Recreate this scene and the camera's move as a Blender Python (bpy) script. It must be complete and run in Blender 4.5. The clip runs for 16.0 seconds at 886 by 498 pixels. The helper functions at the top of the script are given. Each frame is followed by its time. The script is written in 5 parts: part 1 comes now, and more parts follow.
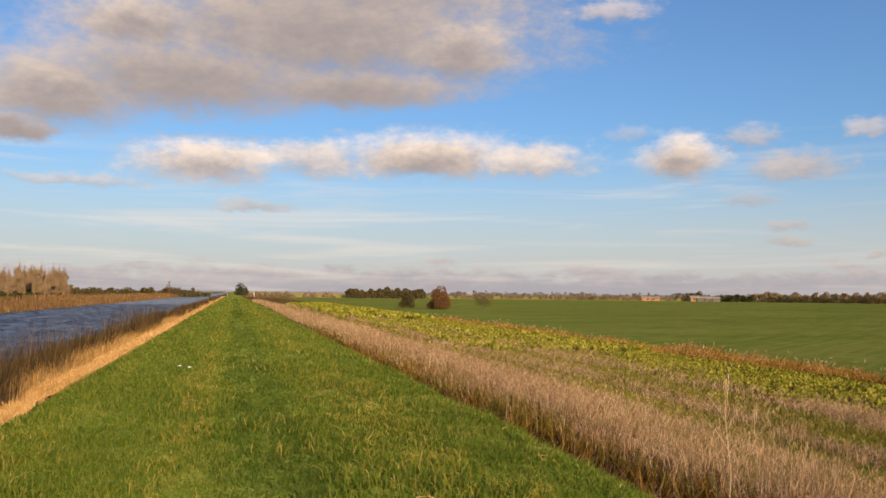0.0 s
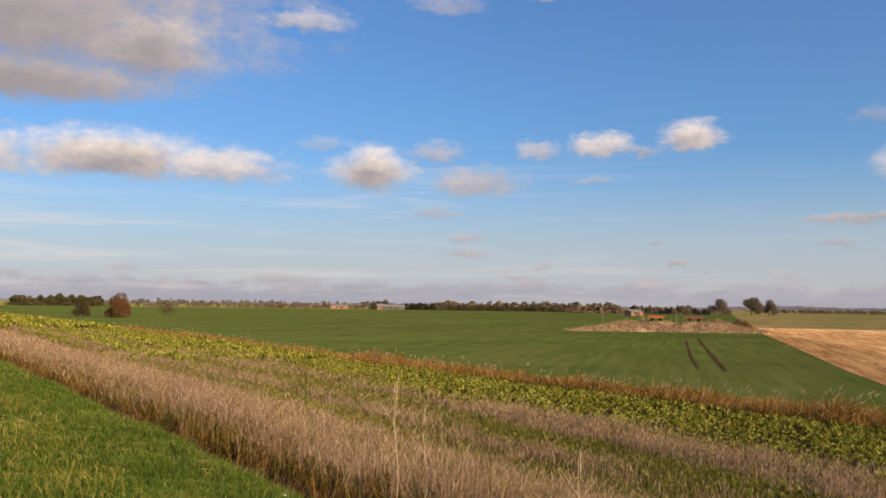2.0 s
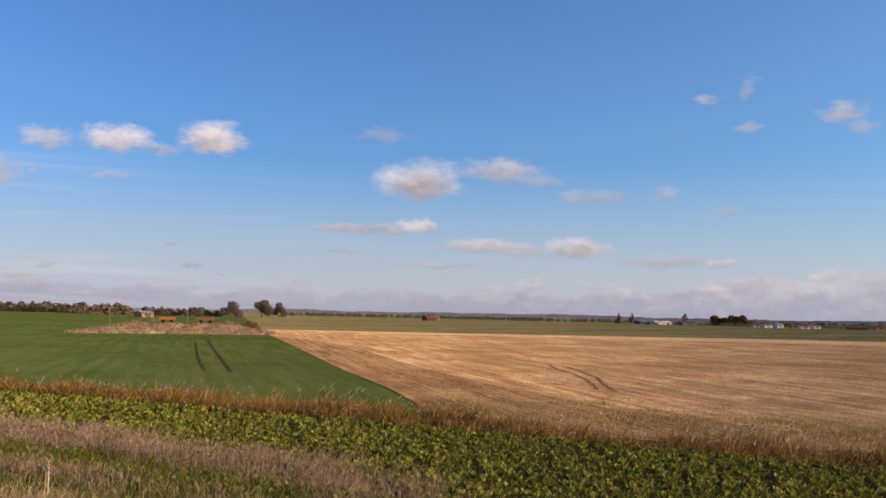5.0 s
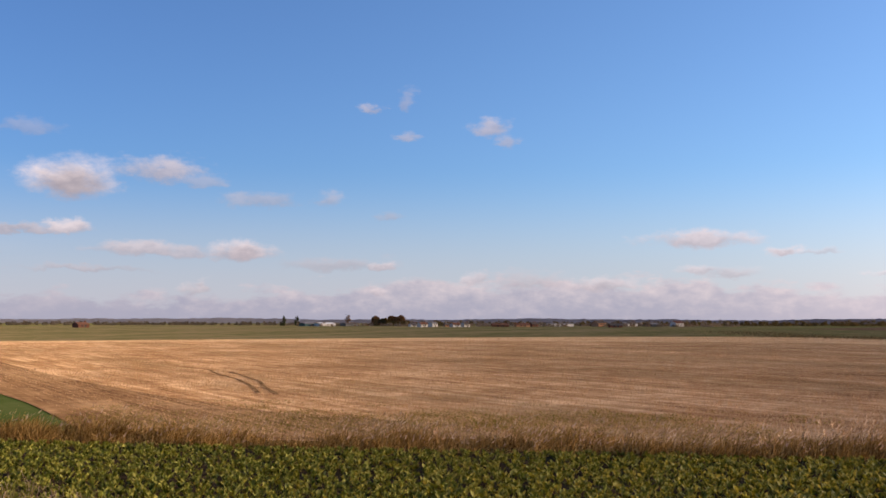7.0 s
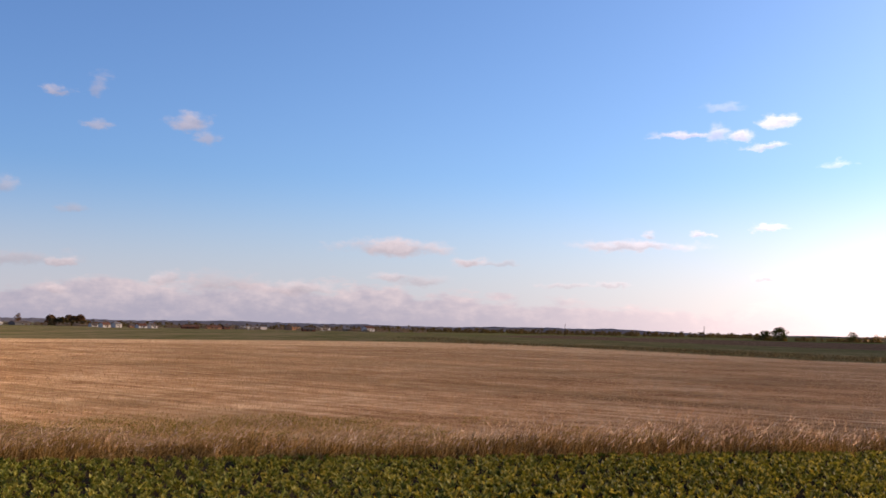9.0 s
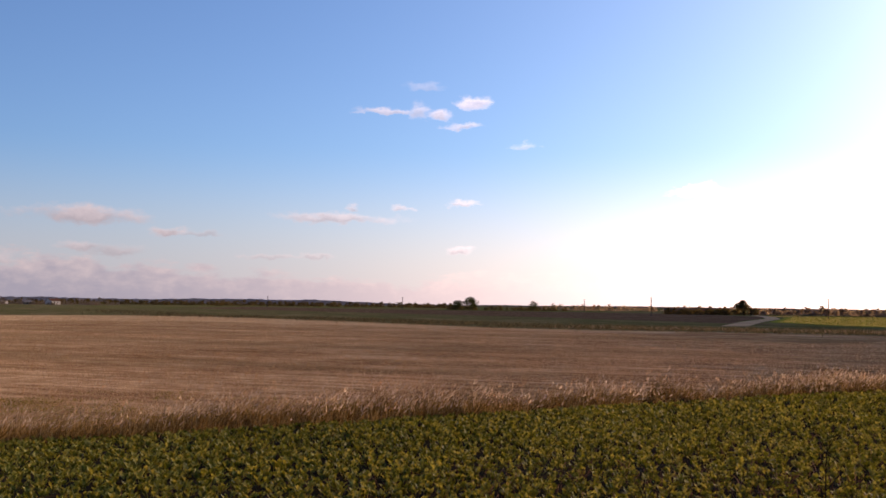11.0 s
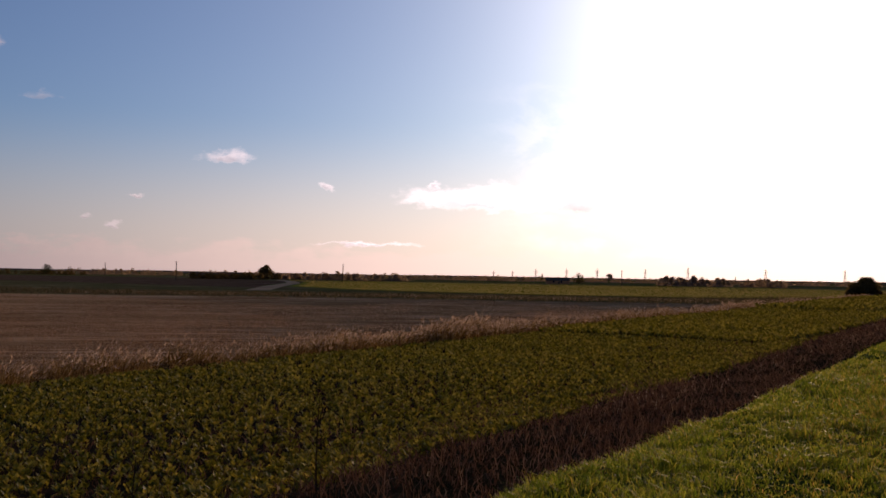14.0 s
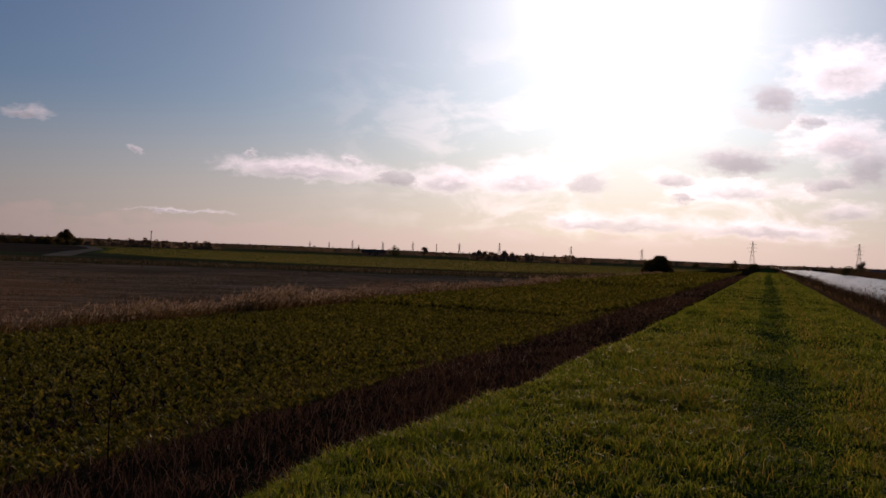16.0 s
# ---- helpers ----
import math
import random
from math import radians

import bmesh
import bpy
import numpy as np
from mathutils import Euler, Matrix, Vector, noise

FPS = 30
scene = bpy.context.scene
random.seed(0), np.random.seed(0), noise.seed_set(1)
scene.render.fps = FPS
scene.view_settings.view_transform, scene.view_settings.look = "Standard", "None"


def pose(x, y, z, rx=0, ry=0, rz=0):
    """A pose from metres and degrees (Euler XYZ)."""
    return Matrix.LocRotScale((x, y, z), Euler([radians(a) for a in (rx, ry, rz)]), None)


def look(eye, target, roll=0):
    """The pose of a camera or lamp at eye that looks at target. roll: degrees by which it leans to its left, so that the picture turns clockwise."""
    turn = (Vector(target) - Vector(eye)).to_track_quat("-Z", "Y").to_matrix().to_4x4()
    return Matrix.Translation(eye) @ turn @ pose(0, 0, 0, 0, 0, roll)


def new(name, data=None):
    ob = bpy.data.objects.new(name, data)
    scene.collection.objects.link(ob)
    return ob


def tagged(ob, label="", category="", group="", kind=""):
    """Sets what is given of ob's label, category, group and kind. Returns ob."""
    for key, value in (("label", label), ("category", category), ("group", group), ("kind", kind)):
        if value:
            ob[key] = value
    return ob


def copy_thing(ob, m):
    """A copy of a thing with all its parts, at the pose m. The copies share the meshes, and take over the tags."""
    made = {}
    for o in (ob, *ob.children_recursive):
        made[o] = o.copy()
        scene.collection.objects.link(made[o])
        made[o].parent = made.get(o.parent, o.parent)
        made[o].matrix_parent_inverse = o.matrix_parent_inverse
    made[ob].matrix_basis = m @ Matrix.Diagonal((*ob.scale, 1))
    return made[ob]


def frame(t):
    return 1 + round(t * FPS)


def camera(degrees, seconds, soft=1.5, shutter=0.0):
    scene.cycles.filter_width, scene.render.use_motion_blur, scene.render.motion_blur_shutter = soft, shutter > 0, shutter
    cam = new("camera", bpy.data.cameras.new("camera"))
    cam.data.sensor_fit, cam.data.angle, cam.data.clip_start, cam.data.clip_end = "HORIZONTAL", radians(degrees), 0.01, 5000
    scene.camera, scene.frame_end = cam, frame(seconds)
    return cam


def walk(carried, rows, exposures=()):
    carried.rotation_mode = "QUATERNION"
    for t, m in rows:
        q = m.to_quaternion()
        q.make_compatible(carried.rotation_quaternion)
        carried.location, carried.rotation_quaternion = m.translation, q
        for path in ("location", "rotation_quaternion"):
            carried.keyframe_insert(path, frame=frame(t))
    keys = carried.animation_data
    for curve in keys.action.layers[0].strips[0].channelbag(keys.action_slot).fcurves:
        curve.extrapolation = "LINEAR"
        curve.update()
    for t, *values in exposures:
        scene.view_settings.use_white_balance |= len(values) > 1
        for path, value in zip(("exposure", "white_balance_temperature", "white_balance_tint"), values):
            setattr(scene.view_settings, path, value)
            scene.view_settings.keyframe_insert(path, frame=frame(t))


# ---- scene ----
# Fenland river bank: levee with a grass track, river on one side, beet, stubble and wheat fields on the other.
# x runs across the bank towards the fields, y along it, z up; z = 0 is the crown of the bank.
cam = camera(51.7, 16.0, soft=1.6)
EYE = 1.55
ROWS = [
    (0.0, -0.146, 0.587, -12.91, 2.81, -0.58),
    (0.5, -0.106, 0.595, -16.79, 2.99, -0.05),
    (1.0, -0.054, 0.602, -21.69, 2.96, -0.22),
    (1.5, -0.002, 0.605, -26.65, 3.48, -0.83),
    (2.0, 0.056, 0.602, -32.11, 3.53, -0.76),
    (2.5, 0.107, 0.595, -36.97, 4.31, -1.99),
    (3.0, 0.177, 0.578, -43.79, 3.96, -0.51),
    (3.2, 0.195, 0.573, -45.51, 3.96, -0.50),
    (5.3, 0.368, 0.479, -64.42, 4.11, -1.35),
    (5.5, 0.384, 0.467, -66.08, 4.04, -1.35),
    (6.0, 0.419, 0.437, -70.45, 3.88, -0.91),
    (6.5, 0.452, 0.402, -75.04, 4.20, -0.83),
    (7.0, 0.502, 0.338, -82.60, 4.59, -0.08),
    (7.5, 0.527, 0.297, -87.13, 5.04, 0.16),
    (8.0, 0.543, 0.267, -90.34, 4.70, 0.25),
    (8.5, 0.566, 0.214, -95.85, 4.82, -0.63),
    (9.0, 0.584, 0.156, -101.46, 5.02, -1.15),
    (9.2, 0.588, 0.135, -103.34, 4.99, -1.15),
    (11.3, 0.600, -0.060, -122.34, 3.16, -0.60),
    (11.5, 0.599, -0.080, -123.87, 2.93, -0.60),
    (12.0, 0.592, -0.125, -128.23, 2.50, -1.26),
    (12.5, 0.577, -0.183, -133.85, 2.45, -1.49),
    (13.0, 0.559, -0.231, -138.83, 2.42, -1.25),
    (13.5, 0.536, -0.280, -143.95, 1.76, -0.96),
    (14.0, 0.509, -0.326, -148.96, 1.70, -0.95),
    (14.5, 0.478, -0.370, -153.94, 1.40, -0.89),
    (15.0, 0.456, -0.398, -157.27, 0.64, -1.35),
    (15.5, 0.450, -0.405, -158.09, 0.63, -2.03),
    (16.0, 0.433, -0.423, -160.44, 0.24, -2.26),
]
EXPOSURES = [(0.0, 0.47, 7650, 12), (1.5, 0.42, 7200, 12), (3.0, 0.35, 6600, 13), (6.0, 0.46, 6450, 17), (7.5, 0.50, 6650, 20), (9.0, 0.51, 6800, 23), (11.5, 0.12, 6900, 26), (12.0, -0.02, 6800, 27), (12.5, -0.16, 6800, 29), (13.5, -0.65, 6900, 29), (14.0, -1.0, 6900, 28), (14.5, -1.28, 6800, 27), (15.0, -1.5, 6700, 26), (16.0, -1.9, 6600, 25)]
walk(cam, [(t, pose(x, y, EYE, 0, 0, yaw) @ pose(0, 0, 0, 90 + pitch) @ pose(0, 0, 0, 0, 0, -roll)) for t, x, y, yaw, pitch, roll in ROWS], EXPOSURES)

# ---- sky and sun ----
SUN_AZ, SUN_EL = 171.8, 18.0


def aim(az, el):
    a, e = radians(az), radians(el)
    return Vector((math.sin(a) * math.cos(e), math.cos(a) * math.cos(e), math.sin(e)))


sun_data = bpy.data.lights.new("sun", "SUN")
sun_data.energy, sun_data.angle, sun_data.color = 5.0, radians(0.6), (1.0, 0.73, 0.41)
sun = new("sun", sun_data)
sun.matrix_world = look((0, 0, 60), Vector((0, 0, 60)) - aim(SUN_AZ, SUN_EL))

# Clouds: heading, height, half width, half height (degrees), tone (0 grey to 1 white), thickness.
CLOUDS_BIG = [(4.8, 16.17, 15.45, 4.88, 0.40, 1.00), (357.0, 12.87, 11.14, 3.28, 0.32, 1.00), (349.7, 11.45, 6.20, 2.93, 0.50, 1.00), (347.7, 9.17, 2.66, 1.08, 0.15, 1.00), (13.7, 14.89, 4.70, 2.79, 0.60, 1.00), (7.6, 19.57, 13.75, 4.82, 0.50, 1.00), (7.0, 12.54, 8.50, 1.62, 0.20, 1.00), (354.3, 15.73, 4.99, 2.13, 0.60, 1.00)]
CLOUDS_NORTH = [(358.4, 7.75, 4.99, 1.64, 0.90, 0.95), (4.9, 8.16, 3.48, 1.40, 0.70, 0.80), (12.0, 8.38, 6.03, 1.69, 1.00, 1.00), (18.0, 8.16, 4.22, 1.26, 0.75, 0.85), (350.5, 6.40, 4.25, 0.42, 0.45, 0.55), (1.2, 5.17, 2.38, 0.45, 0.30, 0.60), (27.5, 8.20, 2.52, 1.57, 0.95, 1.00), (31.6, 9.40, 1.75, 0.73, 0.45, 0.60), (34.0, 7.58, 2.63, 1.05, 0.30, 0.75), (31.3, 5.67, 1.44, 0.44, 0.25, 0.45), (33.6, 4.13, 1.12, 0.36, 0.25, 0.60), (33.7, 3.27, 1.30, 0.36, 0.20, 0.60), (24.3, 9.82, 1.19, 0.62, 0.50, 0.30), (38.1, 9.59, 1.45, 0.64, 0.50, 0.60), (23.4, 17.06, 2.52, 0.74, 0.65, 0.60)]
CLOUDS_FIELD_A = [(23.1, 17.19, 2.47, 0.71, 0.60, 0.65), (32.1, 18.35, 2.35, 0.67, 0.50, 0.40), (38.8, 18.96, 1.73, 0.41, 0.50, 0.40), (38.1, 9.54, 1.41, 0.49, 0.55, 0.60), (42.0, 9.86, 1.95, 0.81, 0.80, 0.85), (47.3, 10.28, 1.84, 0.98, 0.90, 0.95), (44.3, 9.50, 1.42, 0.39, 0.35, 0.55), (41.5, 7.78, 1.07, 0.32, 0.35, 0.40), (60.3, 8.14, 2.36, 1.36, 1.00, 1.00), (65.4, 8.99, 2.31, 0.89, 0.60, 0.75), (67.8, 8.47, 1.19, 0.45, 0.40, 0.40), (57.1, 5.31, 3.87, 0.28, 0.30, 0.75), (60.2, 5.47, 1.37, 0.44, 0.70, 0.85), (61.5, 3.11, 3.06, 0.20, 0.25, 0.55), (55.5, 3.94, 1.02, 0.31, 0.20, 0.50)]
CLOUDS_FIELD_B = [(67.4, 2.01, 0.74, 0.39, 0.70, 0.60), (45.2, 4.00, 0.43, 0.18, 0.10, 0.70), (46.4, 2.77, 0.50, 0.21, 0.10, 0.70), (48.1, 2.22, 0.42, 0.18, 0.10, 0.60), (38.4, 2.45, 0.63, 0.25, 0.15, 0.55), (31.2, 5.72, 0.95, 0.35, 0.25, 0.45), (64.4, 4.29, 2.92, 0.45, 0.50, 0.75), (70.1, 4.22, 2.04, 0.67, 0.90, 0.95), (66.8, 4.15, 1.39, 0.42, 0.45, 0.65), (71.3, 7.42, 2.13, 0.53, 0.35, 0.45), (75.4, 7.53, 0.89, 0.53, 0.50, 0.45), (79.2, 6.51, 0.78, 0.28, 0.25, 0.40), (78.1, 13.22, 0.64, 0.38, 0.55, 0.55), (80.3, 13.66, 0.56, 0.83, 0.50, 0.35), (80.4, 11.59, 0.70, 0.38, 0.50, 0.50)]
CLOUDS_EAST_A = [(85.6, 12.10, 1.17, 0.62, 0.60, 0.65), (86.5, 11.23, 0.75, 0.48, 0.45, 0.50), (57.8, 11.05, 1.62, 0.47, 0.30, 0.30), (76.0, 3.54, 3.19, 0.50, 0.35, 0.50), (78.9, 3.51, 0.71, 0.32, 0.80, 0.75), (67.7, 2.17, 0.63, 0.35, 0.80, 0.65), (78.6, 1.88, 0.49, 0.28, 0.80, 0.65), (84.8, 2.75, 0.69, 0.45, 0.70, 0.60), (87.8, 2.59, 2.02, 0.62, 0.45, 0.45), (92.4, 2.33, 2.26, 0.47, 0.85, 0.75), (98.4, 3.08, 1.20, 0.33, 0.80, 0.65), (100.1, 2.91, 1.75, 0.45, 0.60, 0.55), (98.5, 4.92, 3.37, 0.60, 0.75, 0.85), (103.3, 4.17, 1.06, 0.35, 0.95, 0.85), (105.1, 4.06, 1.06, 0.21, 0.50, 0.45)]
CLOUDS_EAST_B = [(113.1, 5.25, 3.41, 0.38, 0.85, 0.70), (114.3, 5.98, 0.54, 0.32, 0.90, 0.58), (117.3, 5.93, 0.53, 0.23, 0.95, 0.58), (121.1, 6.25, 1.01, 0.23, 0.95, 0.62), (116.3, 12.00, 1.67, 0.26, 1.00, 0.58), (118.2, 11.93, 0.79, 0.52, 0.90, 0.47), (119.7, 11.70, 0.77, 0.37, 1.00, 0.66), (121.2, 11.10, 1.33, 0.23, 1.00, 0.58), (121.7, 12.52, 0.94, 0.39, 1.00, 0.62), (118.8, 13.56, 0.98, 0.23, 0.80, 0.20), (124.9, 9.93, 0.75, 0.22, 0.90, 0.27), (92.9, 2.31, 1.73, 0.45, 0.80, 0.60), (98.2, 3.15, 1.06, 0.28, 0.90, 0.65), (100.5, 2.91, 0.92, 0.28, 0.90, 0.65), (84.5, 2.74, 0.58, 0.41, 0.90, 0.65)]
CLOUDS_SOUTH_A = [(78.4, 3.49, 0.60, 0.33, 0.85, 0.65), (88.2, 2.59, 2.01, 0.48, 0.65, 0.55), (109.1, 2.78, 1.74, 0.21, 0.85, 0.45), (112.0, 2.82, 1.03, 0.24, 0.90, 0.55), (120.8, 3.37, 0.98, 0.32, 0.90, 0.75), (135.6, 7.02, 1.46, 0.36, 1.00, 0.66), (130.5, 4.49, 0.50, 0.18, 1.00, 0.80), (127.5, 3.16, 0.32, 0.18, 1.00, 0.70), (129.2, 2.70, 0.39, 0.18, 1.00, 0.70), (141.6, 5.38, 0.56, 0.30, 1.00, 0.66), (148.4, 5.43, 0.32, 0.30, 1.00, 0.51), (143.9, 1.92, 2.99, 0.14, 1.00, 0.80), (151.6, 4.53, 3.89, 0.45, 1.00, 0.58), (172.4, 2.12, 4.06, 0.83, 0.90, 0.65)]
CLOUDS_SOUTH_B = [(151.7, 4.75, 4.83, 0.84, 0.95, 0.90), (154.6, 5.59, 0.70, 0.35, 1.00, 0.75), (148.2, 5.66, 0.40, 0.28, 1.00, 0.65), (157.3, 4.46, 1.41, 0.53, 0.30, 0.75), (160.8, 4.46, 2.47, 1.06, 0.95, 0.85), (165.4, 4.69, 3.15, 1.20, 0.95, 0.85), (169.3, 4.63, 1.45, 0.84, 0.40, 0.65), (169.4, 2.19, 3.45, 0.63, 0.95, 0.75), (180.0, 9.61, 1.37, 1.05, 0.10, 0.95), (183.7, 11.11, 2.65, 1.66, 0.95, 0.85), (178.2, 5.99, 2.49, 0.91, 0.15, 0.95), (182.1, 8.44, 0.67, 0.39, 0.30, 0.70), (184.1, 7.13, 2.36, 1.48, 0.80, 0.85), (185.3, 5.68, 1.45, 1.28, 0.30, 0.75), (174.4, 4.92, 1.26, 0.48, 0.40, 0.80)]
CLOUDS_SOUTH_C = [(175.1, 3.85, 0.66, 0.31, 0.30, 0.70), (178.0, 4.31, 3.21, 0.81, 0.95, 0.75), (183.6, 4.71, 1.55, 0.52, 0.30, 0.75), (179.7, 2.00, 4.42, 0.67, 0.90, 0.75), (184.2, 3.10, 1.78, 0.58, 0.70, 0.65), (205.0, 9.00, 14.00, 4.00, 0.50, 0.90)]


class Nodes:
    """Short hand for node trees."""

    def __init__(self, tree):
        self.tree = tree
        tree.nodes.clear()

    def add(self, kind, values=None, **props):
        node = self.tree.nodes.new(kind)
        for key, value in props.items():
            setattr(node, key, value)
        for key, value in (values or {}).items():
            self.put(node.inputs[key], value)
        return node

    def put(self, socket, value):
        if isinstance(value, bpy.types.NodeSocket):
            self.tree.links.new(value, socket)
        else:
            socket.default_value = value

    def math(self, op, a, b=0.0, c=0.0, clamp=False):
        return self.add("ShaderNodeMath", {0: a, 1: b, 2: c}, operation=op, use_clamp=clamp).outputs[0]

    def vec(self, op, a, b=(0, 0, 0), c=(0, 0, 0)):
        node = self.add("ShaderNodeVectorMath", {0: a, 1: b, 2: c}, operation=op)
        return node.outputs["Value"] if op in ("LENGTH", "DOT_PRODUCT") else node.outputs["Vector"]

    def mix(self, fac, a, b, blend="MIX"):
        node = self.add("ShaderNodeMix", data_type="RGBA", blend_type=blend, clamp_factor=True)
        self.put(node.inputs[0], fac), self.put(node.inputs[6], a), self.put(node.inputs[7], b)
        return node.outputs[2]

    def noise(self, vector, scale, detail=3.0, rough=0.55, distortion=0.0):
        return self.add("ShaderNodeTexNoise", {"Vector": vector, "Scale": scale, "Detail": detail, "Roughness": rough, "Distortion": distortion}).outputs[0]

    def span(self, value, lo, hi, to_lo=0.0, to_hi=1.0, smooth=True):
        return self.add("ShaderNodeMapRange", {0: value, 1: lo, 2: hi, 3: to_lo, 4: to_hi}, interpolation_type="SMOOTHSTEP" if smooth else "LINEAR").outputs[0]


def rgb(r, g, b):
    return (r, g, b, 1.0)


world = bpy.data.worlds.new("sky")
scene.world = world
world.use_nodes = True
world.cycles.sampling_method, world.cycles.sample_map_resolution = "MANUAL", 512
W = Nodes(world.node_tree)
ray = W.add("ShaderNodeTexCoord").outputs["Generated"]
xyz = W.add("ShaderNodeSeparateXYZ", {0: ray})
# Heading less 90 degrees, so that the seam lies behind the river.
heading = W.math("MULTIPLY", W.math("ARCTAN2", W.math("MULTIPLY", xyz.outputs[1], -1.0), xyz.outputs[0]), 57.2958)
height = W.math("MULTIPLY", W.math("ARCSINE", xyz.outputs[2]), 57.2958)
spot = W.add("ShaderNodeCombineXYZ", {0: heading, 1: height}).outputs[0]
stretched = W.vec("MULTIPLY", spot, (0.55, 1.0, 1.0))
wobble = W.add("ShaderNodeTexNoise", {"Vector": stretched, "Scale": 1.3, "Detail": 5.0, "Roughness": 0.62}).outputs["Color"]
bent = W.vec("MULTIPLY_ADD", W.vec("SUBTRACT", wobble, (0.5, 0.5, 0.5)), (2.4, 1.15, 0.0), spot)
nearest, inside = None, None
for az, el, half_w, half_h, tone, opacity in CLOUDS_BIG + CLOUDS_NORTH + CLOUDS_FIELD_A + CLOUDS_FIELD_B + CLOUDS_EAST_A + CLOUDS_EAST_B + CLOUDS_SOUTH_A + CLOUDS_SOUTH_B + CLOUDS_SOUTH_C:
    a = (az - 90 + 180) % 360 - 180
    if inside is not None:
        # Ties each cloud to the one before, so that they are worked out one after another.
        bent = W.vec("MULTIPLY_ADD", inside, (1e-9, 1e-9, 1e-9), bent)
    offset = W.vec("MULTIPLY_ADD", bent, (1 / half_w, 1 / half_h, 0), (-a / half_w, -el / half_h, 0.0))
    far = W.vec("LENGTH", offset)
    # What is known of this cloud: its tone, how high in it the ray passes, its thickness.
    facts = W.vec("MULTIPLY_ADD", offset, (0, 1, 0), (tone, 0.0, opacity))
    if nearest is None:
        nearest, inside = far, facts
        continue
    closer = W.math("MULTIPLY_ADD", W.math("SUBTRACT", nearest, far), 1.7, 0.5, clamp=True)
    pick = W.add("ShaderNodeMix", data_type="VECTOR")
    W.put(pick.inputs[0], closer), W.put(pick.inputs[4], inside), W.put(pick.inputs[5], facts)
    inside = pick.outputs[1]
    nearest = W.math("SMOOTH_MIN", nearest, far, 0.25)
billow = W.noise(stretched, 0.75, 6.0, 0.58)
fine = W.noise(stretched, 2.4, 5.0, 0.6)
puff = W.math("ADD", W.math("MULTIPLY", W.math("SUBTRACT", billow, 0.5), 1.5), W.math("MULTIPLY", W.math("SUBTRACT", fine, 0.5), 0.8))
split = W.add("ShaderNodeSeparateXYZ", {0: inside})
tone_of, up, bulk = split.outputs[0], split.outputs[1], split.outputs[2]
thick = W.math("MULTIPLY_ADD", bulk, 10.0, -9.0, clamp=True)
puff = W.math("MULTIPLY", puff, W.math("MULTIPLY_ADD", thick, -0.45, 1.1))
# Bases are flatter than tops.
flat = W.math("MULTIPLY", W.math("MAXIMUM", W.math("MULTIPLY_ADD", up, -1.0, -0.3), 0.0), 0.7)
density = W.span(W.math("SUBTRACT", W.math("SUBTRACT", W.math("ADD", 1.0, puff), nearest), flat), -0.42, 0.72)
# A low bank of distant cloud along the horizon, ragged on top.
bank_top = W.math("ADD", W.math("ADD", 1.5, W.math("MULTIPLY", W.span(W.math("ABSOLUTE", heading), 26.0, 4.0), 1.1)), W.math("MULTIPLY", W.math("SUBTRACT", W.noise(W.vec("MULTIPLY", spot, (0.5, 1.4, 1)), 0.55, 7.0, 0.62), 0.5), 4.5))
bank = W.math("MULTIPLY", W.span(W.math("SUBTRACT", bank_top, height), -0.3, 0.5), 0.85)
# Light from the sun's side: tops and sunward rims are white, bases grey; each cloud has its own tone.
deep = W.math("MULTIPLY", thick, W.math("SUBTRACT", 1.0, nearest, clamp=True))
lit = W.span(W.math("SUBTRACT", W.math("ADD", W.math("MULTIPLY", up, 0.5), W.math("MULTIPLY", puff, 0.7)), W.math("MULTIPLY", deep, 0.55)), -0.85, 0.7)
lit = W.math("MULTIPLY", lit, W.math("MULTIPLY_ADD", tone_of, 0.95, 0.22), clamp=True)
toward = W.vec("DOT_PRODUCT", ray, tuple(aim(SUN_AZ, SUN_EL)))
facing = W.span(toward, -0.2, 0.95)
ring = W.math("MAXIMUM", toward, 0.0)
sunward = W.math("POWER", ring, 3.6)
lit = W.math("ADD", lit, W.math("MULTIPLY", W.math("MULTIPLY", facing, tone_of), W.math("SUBTRACT", 1.05, density)), clamp=True)
shine = W.math("ADD", 1.0, W.math("MULTIPLY", W.math("MULTIPLY", W.math("POWER", ring, 5.0), W.math("MULTIPLY_ADD", lit, 0.65, 0.35)), 8.5))
cloud_colour = W.mix(lit, rgb(3.5, 3.3, 3.7), W.mix(W.span(toward, -0.75, 0.05), rgb(10.8, 9.5, 8.8), rgb(8.0, 7.2, 7.2)))
cloud_colour = W.mix(1.0, cloud_colour, W.add("ShaderNodeCombineColor", {0: shine, 1: shine, 2: shine}).outputs[0], "MULTIPLY")
bank_colour = W.mix(W.span(W.math("ADD", puff, W.math("MULTIPLY", W.math("SUBTRACT", height, 1.5), 0.35)), -0.5, 0.9), rgb(3.9, 4.0, 4.9), rgb(7.6, 6.8, 6.7))
sky = W.add("ShaderNodeTexSky", sky_type="NISHITA", sun_disc=False, sun_elevation=radians(SUN_EL), sun_rotation=radians(SUN_AZ), air_density=1.0, dust_density=1.2, ozone_density=2.0).outputs[0]
sky = W.mix(1.0, sky, rgb(0.68, 1.09, 1.62), "MULTIPLY")
sky = W.mix(W.span(toward, -0.6, 0.4), sky, W.mix(1.0, sky, rgb(1.58, 1.43, 1.27), "MULTIPLY"))
